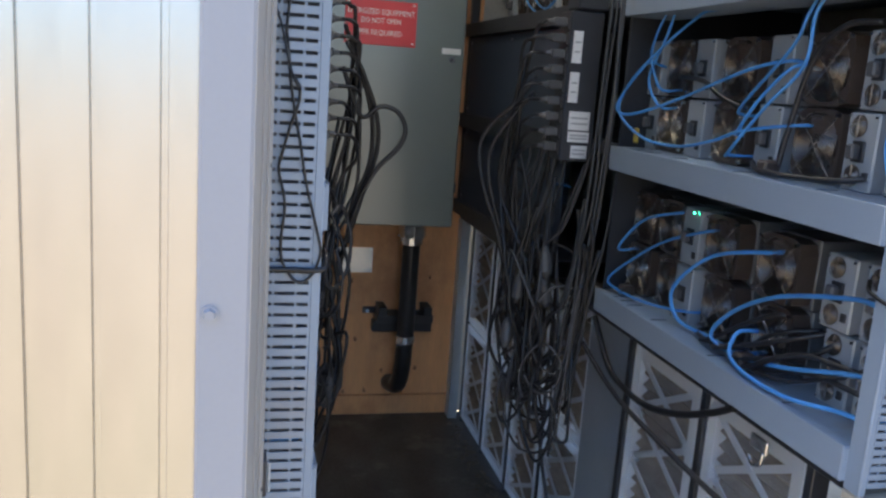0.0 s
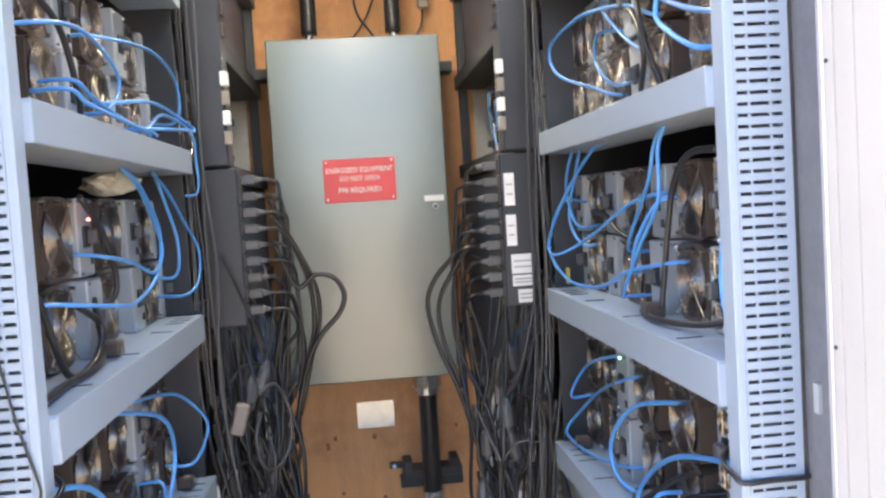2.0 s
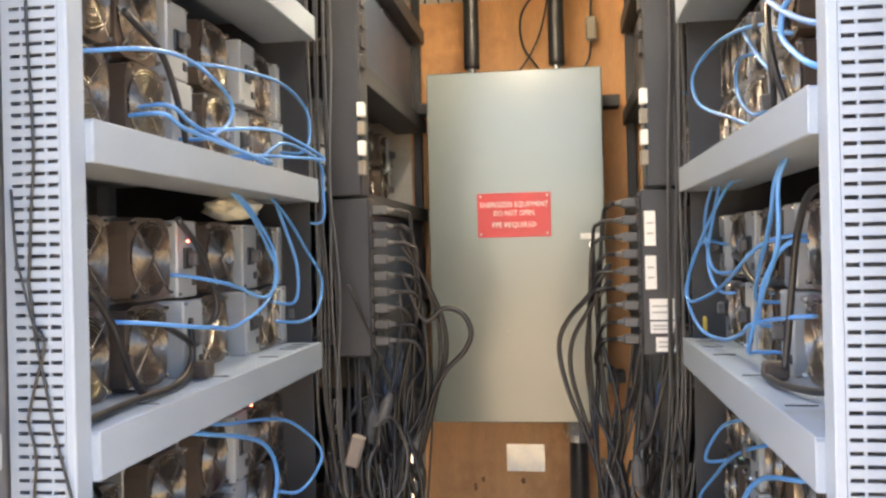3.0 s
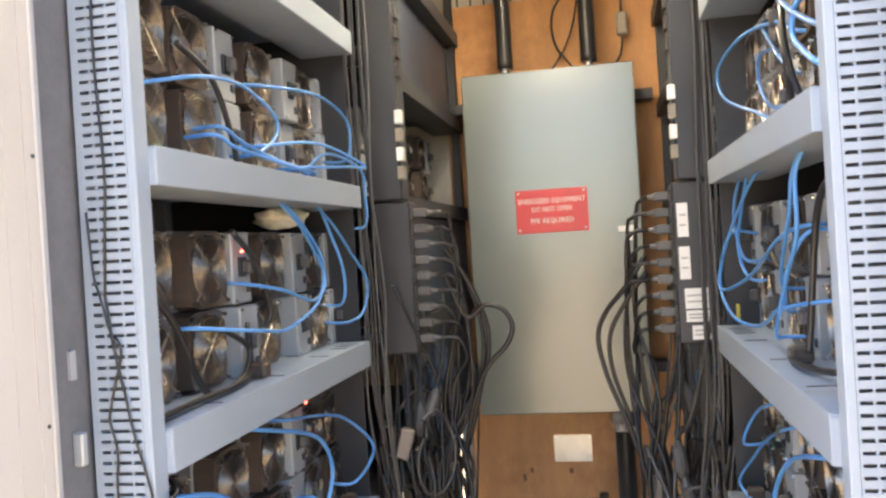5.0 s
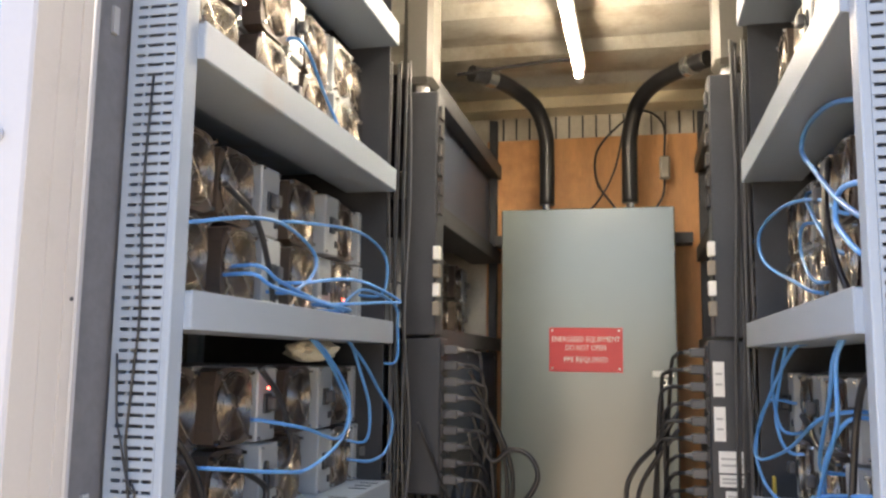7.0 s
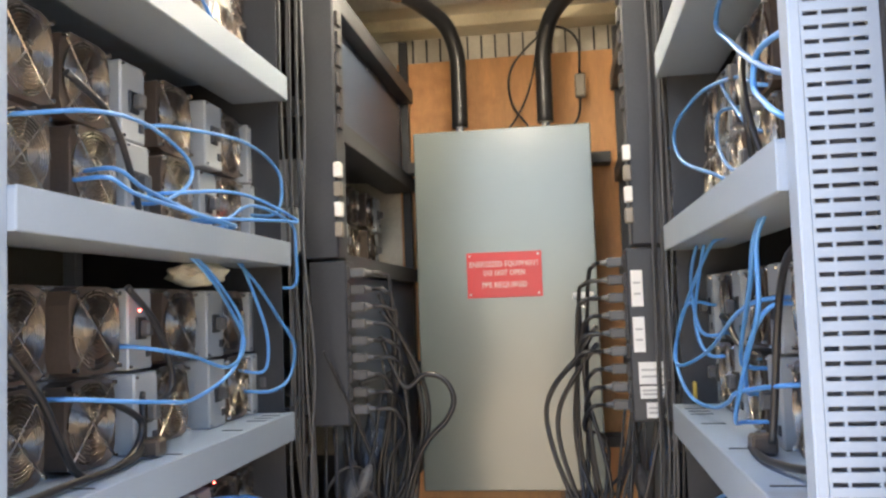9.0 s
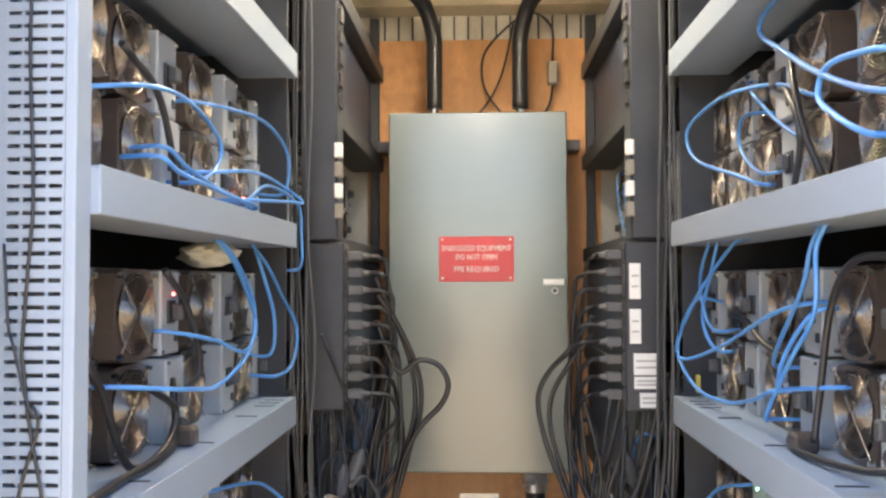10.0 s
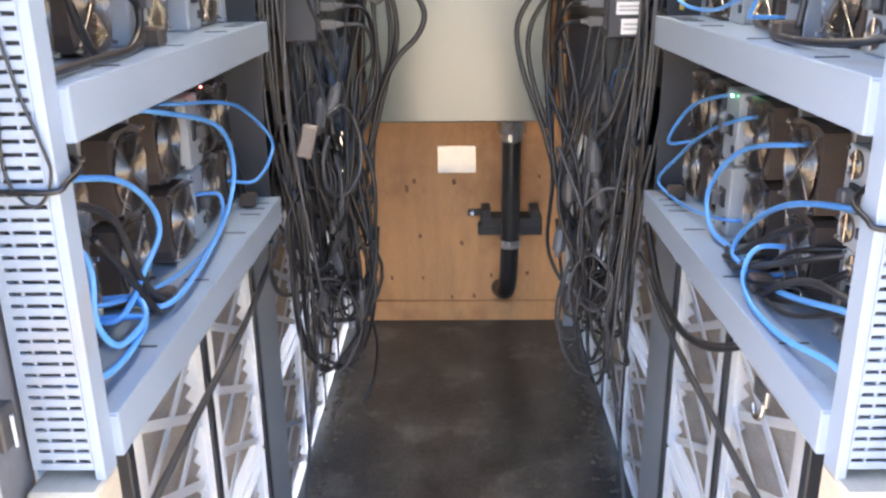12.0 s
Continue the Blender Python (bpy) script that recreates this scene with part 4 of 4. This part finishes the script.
cord("hanging_cable", [(-.25, 1.98, 1.57), (-.215, 2.0, 1.49), (-.17, 2.02, 1.36), (-.165, 2.03, 1.24), (-.20, 2.03, 1.12), (-.23, 2.03, .95)], 0.0058, M_RUBBER, "thick black cord looping out over the panel", "thick cord loops")
cord("hanging_cable", [(.25, 1.99, 1.48), (.20, 2.0, 1.405), (.15, 2.03, 1.345), (.127, 2.04, 1.28), (.145, 2.03, 1.18), (.19, 2.02, 1.06), (.23, 2.02, .92)], 0.0062, M_RUBBER, "thick black cord looping out over the panel", "thick cord loops")
cord("hanging_cable", [(.25, 1.99, 1.44), (.20, 2.01, 1.37), (.158, 2.03, 1.29), (.158, 2.03, 1.20), (.20, 2.02, 1.06)], 0.0058, M_RUBBER, "thick black cord looping out over the panel", "thick cord loops")
wrap = bmesh.new()
bmesh.ops.create_icosphere(wrap, subdivisions=4, radius=1)
for v in wrap.verts:
    k = 1 + 0.30 * noise.noise(v.co * 2.4) + 0.16 * noise.noise(v.co * 6.5)
    v.co = Vector((-0.300 + v.co.x * 0.040 * k, 2.12 + v.co.y * 0.045 * k, 1.150 + v.co.z * 0.115 * k))
solid("plastic_wrap", wrap, M_DARKBLUE, "crumpled dark blue plastic hanging among the cords", "plastic")
ad = boxed(-0.350, 1.816, 1.035, -0.318, 1.840, 1.108, 0.004)
bmesh.ops.rotate(ad, verts=ad.verts, cent=(-0.334, 1.83, 1.07), matrix=Matrix.Rotation(0.28, 3, "Y"))
solid("power_adapter", ad, M_ADAPTER, "pale grey power adapter hanging among the cords", "adapter")
solid("cable_end", tube(bmesh.new(), [(-0.25, 2.05, 0.62), (-0.235, 2.1, 0.50), (-0.235, 2.12, 0.42), (-0.25, 2.12, 0.34), (-0.275, 2.10, 0.29)], 0.0045, 6), M_RUBBER, "single cord end hanging low over the floor", "cable")

# ---- leads on the shelves ----
BLUE = "bright blue network cable draped over the shelf"


def blue(pts, r=0.0033):
    """A lead whose ends run on into the depth of the shelf."""
    (x0, y0, z0), (x1, y1, z1) = pts[0], pts[-1]
    inward = lambda x: math.copysign(0.055, x)
    under_shelf = lambda z: 1.60 < z < 1.65
    pts = ([] if under_shelf(z0) else [(x0 + inward(x0), y0, z0)]) + pts + ([] if under_shelf(z1) else [(x1 + inward(x1), y1, z1)])
    return cord("network_cable", pts, r, M_BLUE, BLUE, "blue network cables", 7, 8)


# right-hand shelves
blue([(.45, 1.48, 1.634), (.43, 1.52, 1.62), (.41, 1.68, 1.53), (.395, 1.79, 1.43), (.40, 1.74, 1.405), (.43, 1.60, 1.44), (.43, 1.32, 1.51), (.45, 1.22, 1.53)])
blue([(.41, 1.70, 1.52), (.396, 1.785, 1.42), (.40, 1.66, 1.36), (.42, 1.53, 1.35), (.42, 1.38, 1.375), (.42, 1.29, 1.40), (.45, 1.17, 1.42)])
blue([(.43, 1.13, 1.634), (.42, 1.14, 1.60), (.42, 1.17, 1.55), (.43, 1.31, 1.45), (.45, 1.34, 1.43)])
blue([(.43, 1.11, 1.634), (.42, 1.12, 1.60), (.42, 1.13, 1.52), (.42, 1.22, 1.45), (.42, 1.32, 1.36), (.44, 1.35, 1.35)])
blue([(.43, 1.66, 1.634), (.42, 1.675, 1.59), (.42, 1.69, 1.54), (.43, 1.65, 1.47)])
blue([(.44, 1.64, 1.634), (.43, 1.65, 1.58), (.425, 1.70, 1.49), (.44, 1.66, 1.43)])
blue([(.45, 1.20, 1.52), (.43, 1.26, 1.46), (.44, 1.33, 1.40), (.46, 1.36, 1.39)], 0.0034)
blue([(.43, .86, 1.86), (.43, .93, 1.90), (.43, 1.01, 1.93), (.43, 1.16, 1.965), (.43, 1.31, 1.972), (.43, 1.35, 1.945), (.43, 1.25, 1.89), (.43, 1.13, 1.83), (.43, 1.0, 1.78), (.43, .88, 1.75)], 0.0040)
blue([(.43, .90, 1.80), (.43, 1.0, 1.822), (.43, 1.10, 1.83), (.43, 1.13, 1.80), (.43, 1.09, 1.77), (.44, 1.01, 1.73)], 0.0040)
blue([(.46, 1.22, 1.82), (.45, 1.35, 1.865), (.43, 1.56, 1.89), (.41, 1.73, 1.865), (.415, 1.70, 1.80), (.44, 1.52, 1.745), (.46, 1.44, 1.72)])
blue([(.47, 1.54, 1.91), (.46, 1.42, 1.84), (.46, 1.30, 1.78), (.48, 1.25, 1.76)])
blue([(.48, 1.40, 1.83), (.46, 1.53, 1.85), (.46, 1.56, 1.80), (.46, 1.45, 1.74), (.48, 1.36, 1.735)])
blue([(.41, .86, 1.52), (.42, .90, 1.48), (.42, .91, 1.40), (.43, .89, 1.345)], 0.0040)
blue([(.41, .85, 1.18), (.43, .94, 1.17), (.43, 1.12, 1.125), (.43, 1.25, 1.06), (.42, 1.295, 1.0), (.43, 1.22, .985), (.43, 1.08, 1.01), (.43, .94, 1.05), (.43, .86, 1.07)], 0.0042)
blue([(.43, 1.22, 1.03), (.41, 1.21, .99), (.398, 1.13, .978), (.40, 1.02, .98), (.41, .91, 1.0), (.41, .85, 1.01)], 0.0040)
blue([(.47, 1.19, 1.19), (.44, 1.36, 1.145), (.43, 1.48, 1.05), (.43, 1.45, .99), (.44, 1.36, .982), (.44, 1.22, .99)], 0.0042)
blue([(.46, 1.42, 1.185), (.44, 1.56, 1.135), (.43, 1.68, 1.07), (.41, 1.765, 1.0), (.415, 1.72, .982), (.43, 1.58, .985), (.46, 1.46, 1.0)])
blue([(.46, 1.56, 1.20), (.44, 1.68, 1.16), (.42, 1.75, 1.08)])
blue([(.43, 1.15, 2.22), (.42, 1.05, 2.14), (.43, 1.12, 2.06), (.46, 1.22, 2.05)], 0.0045)

# left-hand shelves
blue([(-.44, 1.39, 1.634), (-.42, 1.42, 1.60), (-.42, 1.50, 1.55), (-.42, 1.575, 1.48), (-.42, 1.50, 1.44), (-.42, 1.34, 1.47), (-.46, 1.24, 1.49)])
blue([(-.44, 1.41, 1.634), (-.42, 1.44, 1.60), (-.42, 1.56, 1.52), (-.42, 1.53, 1.44), (-.42, 1.36, 1.40), (-.42, 1.22, 1.41), (-.46, 1.08, 1.43)])
blue([(-.43, 1.57, 1.634), (-.41, 1.62, 1.59), (-.40, 1.70, 1.53), (-.386, 1.765, 1.465), (-.386, 1.73, 1.40), (-.40, 1.66, 1.38)])
blue([(-.43, 1.59, 1.634), (-.42, 1.63, 1.57), (-.41, 1.67, 1.49), (-.42, 1.68, 1.42)])
blue([(-.46, .98, 1.79), (-.42, 1.07, 1.81), (-.42, 1.21, 1.82), (-.42, 1.345, 1.79), (-.42, 1.345, 1.75), (-.42, 1.25, 1.71)])
blue([(-.45, 1.33, 1.845), (-.41, 1.55, 1.86), (-.405, 1.72, 1.84), (-.40, 1.75, 1.79), (-.41, 1.73, 1.74)])
blue([(-.42, 1.10, 1.725), (-.41, 1.15, 1.71), (-.40, 1.28, 1.70), (-.395, 1.44, 1.688)])
blue([(-.42, 1.12, 1.74), (-.41, 1.18, 1.72), (-.40, 1.32, 1.70), (-.39, 1.47, 1.69)])
blue([(-.42, 1.30, 1.73), (-.40, 1.45, 1.75), (-.40, 1.62, 1.755), (-.380, 1.79, 1.73), (-.386, 1.68, 1.72), (-.40, 1.43, 1.70)])
blue([(-.41, 1.46, 1.70), (-.40, 1.58, 1.74), (-.382, 1.75, 1.72), (-.378, 1.768, 1.66), (-.380, 1.76, 1.59)])
blue([(-.46, .87, 1.225), (-.43, 1.03, 1.19), (-.43, 1.14, 1.13), (-.43, 1.165, 1.08), (-.43, 1.10, 1.05), (-.44, 1.02, 1.01)], 0.0042)
blue([(-.46, 1.28, 1.23), (-.42, 1.46, 1.175), (-.42, 1.545, 1.09), (-.42, 1.48, 1.02), (-.41, 1.29, .995), (-.41, 1.12, .99)], 0.0042)
blue([(-.41, .86, 1.16), (-.41, .895, 1.12), (-.41, .89, 1.06), (-.41, .94, 1.01), (-.41, 1.02, 1.01)], 0.0042)
blue([(-.41, .85, 1.01), (-.41, .93, .99), (-.41, 1.02, 1.0), (-.43, 1.06, 1.02)], 0.0042)
blue([(-.45, 1.38, 1.225), (-.43, 1.52, 1.205), (-.42, 1.65, 1.17), (-.40, 1.775, 1.09), (-.40, 1.75, 1.05), (-.41, 1.65, 1.03)])
blue([(-.45, 1.02, 1.03), (-.43, 1.18, 1.0), (-.43, 1.36, .985), (-.43, 1.46, 1.0), (-.43, 1.47, 1.05)])
blue([(-.44, 1.30, 2.18), (-.44, 1.42, 2.12), (-.44, 1.52, 2.06), (-.44, 1.40, 2.05)])

for s in (1,):
    X = s * 0.44
    blue([(X, 2.20, 1.90), (X, 2.32, 1.78), (X, 2.48, 1.70), (X, 2.62, 1.74), (X, 2.66, 1.86)], 0.003)
    blue([(X, 2.30, 1.92), (X, 2.36, 1.76), (X, 2.56, 1.69), (X, 2.74, 1.76), (X, 2.80, 1.90)], 0.003)
    blue([(s * 0.375, 2.12, 1.18), (s * 0.365, 2.16, 1.08), (s * 0.375, 2.24, 1.0), (s * 0.37, 2.3, 0.93)], 0.0035)

BLACK = "thick black power cord lying on the shelf"


def black(pts, r=0.0052):
    return cord("shelf_cable", pts, r, M_RUBBER, BLACK, "black cords on the shelves", 8, 7)


black([(0.47, 1.02, 1.59), (0.45, 1.08, 1.585), (0.45, 1.15, 1.53), (0.445, 1.185, 1.40), (0.44, 1.19, 1.345)])
black([(0.44, 1.27, 1.345), (0.42, 1.22, 1.336), (0.42, 1.13, 1.335), (0.44, 1.04, 1.34), (0.47, 1.0, 1.35)])
black([(0.46, 1.62, 1.50), (0.45, 1.50, 1.49), (0.45, 1.42, 1.46), (0.47, 1.36, 1.44)])
black([(0.46, 0.94, 1.05), (0.44, 1.04, 1.045), (0.43, 1.12, 1.01), (0.43, 1.17, 0.98), (0.45, 1.20, 0.98)])
black([(0.46, 0.92, 1.02), (0.44, 1.02, 1.02), (0.43, 1.12, 0.99), (0.43, 1.16, 0.978)])
black([(0.46, 1.30, 1.92), (0.44, 1.24, 1.84), (0.44, 1.20, 1.76), (0.45, 1.17, 1.70)])
black([(0.46, 1.36, 1.86), (0.44, 1.26, 1.83), (0.44, 1.22, 1.76), (0.46, 1.30, 1.70)])
black([(-0.45, 0.93, 1.50), (-0.44, 0.98, 1.44), (-0.44, 1.06, 1.335), (-0.44, 1.18, 1.335), (-0.44, 1.22, 1.38), (-0.45, 1.15, 1.42)])
black([(-0.41, 0.86, 1.335), (-0.42, 1.00, 1.335), (-0.42, 1.12, 1.335), (-0.44, 1.22, 1.345), (-0.46, 1.26, 1.42)])
black([(-0.45, 1.20, 1.58), (-0.44, 1.27, 1.52), (-0.44, 1.32, 1.43), (-0.46, 1.28, 1.39)])
black([(-0.40, 0.84, 1.215), (-0.43, 0.92, 1.19), (-0.43, 1.02, 1.14), (-0.43, 1.08, 1.04), (-0.42, 1.14, 0.978)])
black([(-0.44, 0.98, 1.13), (-0.43, 1.05, 1.05), (-0.42, 1.10, 0.985), (-0.43, 1.16, 0.978)])
black([(-0.45, 1.05, 1.86), (-0.44, 1.14, 1.82), (-0.44, 1.20, 1.74), (-0.45, 1.24, 1.69)])
black([(-0.45, 1.62, 1.10), (-0.44, 1.66, 1.04), (-0.44, 1.68, 0.985)])
SLACK = random.Random(23)
for s, n in ((1, 6), (-1, 1)):
    for k in range(n):
        j = lambda a: SLACK.uniform(-a, a)
        y = 0.93 + 0.05 * k + j(0.02)
        black([(s * 0.50, y - 0.04, 1.07 + j(0.03)), (s * (0.455 + j(0.01)), y + j(0.02), 1.05 + j(0.03)), (s * (0.43 + j(0.012)), y + 0.10 + j(0.03), 1.01 + j(0.02)),
               (s * (0.425 + j(0.012)), y + 0.18 + j(0.03), 0.984), (s * (0.44 + j(0.012)), y + 0.22, 0.979), (s * 0.49, y + 0.24, 0.980)], SLACK.choice((0.0034, 0.0042, 0.0050)))
for s, y, z in ((1, 1.18, 0.972), (1, 1.19, 1.329), (-1, 1.14, 0.972), (-1, 1.66, 0.972), (1, 1.69, 0.972), (-1, 1.22, 1.329)):
    solid("plug", boxed(s * 0.415, y, z, s * 0.448, y + 0.03, z + 0.026, 0.004), M_FAN, "black cord plug lying on the shelf", "plug", "plugs on the shelves")

fm = bmesh.new()
bmesh.ops.create_icosphere(fm, subdivisions=3, radius=1)
for v in fm.verts:
    k = 1 + 0.25 * noise.noise(v.co * 2.2)
    v.co = Vector((-0.50 + v.co.x * 0.05 * k, 1.55 + v.co.y * 0.075 * k, 1.612 + v.co.z * 0.024 * k))
solid("foam_lump", fm, M_FOAM, "lump of cream sealing foam under the shelf", "foam")

# leads over the posts and under the shelves
LEAD = ((-.432, 1.95), (-.437, 1.80), (-.432, 1.65), (-.436, 1.58), (-.440, 1.514), (-.441, 1.496), (-.438, 1.472), (-.435, 1.442), (-.429, 1.408), (-.422, 1.374), (-.414, 1.33), (-.404, 1.292),
        (-.397, 1.265), (-.395, 1.25), (-.402, 1.228), (-.414, 1.217), (-.426, 1.221), (-.438, 1.241), (-.440, 1.267), (-.437, 1.30), (-.439, 1.32), (-.445, 1.345), (-.442, 1.362), (-.434, 1.393), (-.426, 1.418), (-.425, 1.436), (-.431, 1.447))
cord("thin_cable", [(x, 0.8140, z) for x, z in LEAD], 0.0017, M_RUBBER, "thin dark lead straggling down the slotted upright", "leads on the upright", 6, 4)
cord("thin_cable", [(-.46, 0.8145, 1.60), (-.454, 0.8125, 1.525), (-.448, 0.8105, 1.505), (-.441, 0.8105, 1.478), (-.437, 0.8105, 1.46), (-.430, 0.8105, 1.442), (-.424, 0.8125, 1.434)], 0.0015, M_RUBBER, "thin dark lead straggling down the slotted upright", "leads on the upright", 6, 4)
for s, z in ((-1, 1.231), (1, 1.188)):
    solid("cable_strap", tube(bmesh.new(), [(s * 0.476, 0.84, z - 0.002), (s * 0.473, 0.8155, z), (s * 0.43, 0.8145, z), (s * 0.394, 0.8145, z), (s * 0.3875, 0.826, z + 0.006), (s * 0.3885, 0.86, z + 0.014), (s * 0.42, 0.90, z + 0.02)], 0.0034, 6), M_RUBBER, "black cable strapped round the upright", "cable")
cord("flexible_hose", [(0.4770, 0.832, 2.6), (0.4765, 0.827, 2.1), (0.4760, 0.827, 1.7), (0.4765, 0.827, 1.3), (0.477, 0.828, 1.0), (0.478, 0.83, 0.7)], 0.0045, M_SEAL, "grey hose running down beside the upright", "hoses by the upright")
SAG = "dark lead sagging in front of the air filters"
cord("drooping_cable", [(-.40, 1.84, .86), (-.41, 1.684, .828), (-.41, 1.513, .800), (-.412, 1.343, .787), (-.412, 1.159, .779), (-.412, .96, .765)], 0.0062, M_SEAL, SAG, "leads under the racks")
cord("drooping_cable", [(.40, 1.86, .80), (.41, 1.662, .735), (.41, 1.452, .719), (.412, 1.283, .711), (.412, 1.081, .708), (.412, .95, .70)], 0.0062, M_SEAL, SAG, "leads under the racks")
cord("drooping_cable", [(.40, 1.80, .89), (.408, 1.707, .79), (.409, 1.61, .768), (.409, 1.489, .772), (.409, 1.349, .812), (.41, 1.237, .862), (.412, 1.17, .90)], 0.0080, M_RUBBER, "black hose hung under the shelf", "leads under the racks")
cord("drooping_cable", [(-.39, 1.66, .90), (-.398, 1.675, .82), (-.40, 1.78, .735), (-.39, 2.0, .66)], 0.0055, M_RUBBER, SAG, "leads under the racks")
for s in (-1, 1):
    cord("drooping_cable", [(s * 0.38, 2.15, 0.60), (s * 0.40, 2.05, 0.35), (s * 0.41, 1.92, 0.15), (s * 0.42, 1.85, 0.02)], 0.0055, M_SEAL, "dark lead sagging in front of the air filters", "leads under the racks")
solid("yellow_tag", boxed(0.418, 1.715, 1.340, 0.424, 1.735, 1.375, 0.002), M_YELLOW, "small yellow cable tag on the shelf", "tag")
bk = thing("bracket", "bare metal bracket hanging under the shelf", "bracket")
part("plate", boxed(0.402, 1.05, 0.858, 0.408, 1.10, 0.884, 0.002), M_STEEL, bk)
part("tab", tube(bmesh.new(), [(0.404, 1.06, 0.862), (0.402, 1.062, 0.84), (0.403, 1.085, 0.83), (0.404, 1.10, 0.842)], 0.004, 6), M_STEEL, bk)

# indicator lights
for x, y, z, m in ((-0.452, 1.24, 1.545, M_LED_R), (-0.452, 1.60, 1.72, M_LED_R), (0.452, 1.47, 1.215, M_LED_G), (-0.452, 1.50, 1.235, M_LED_R)):
    bm = bmesh.new()
    bmesh.ops.create_icosphere(bm, subdivisions=1, radius=0.0022)
    bmesh.ops.translate(bm, verts=bm.verts, vec=(x, y, z))
    solid("indicator_light", bm, m, "tiny lit indicator on a computing unit", "indicator", "indicator lights")
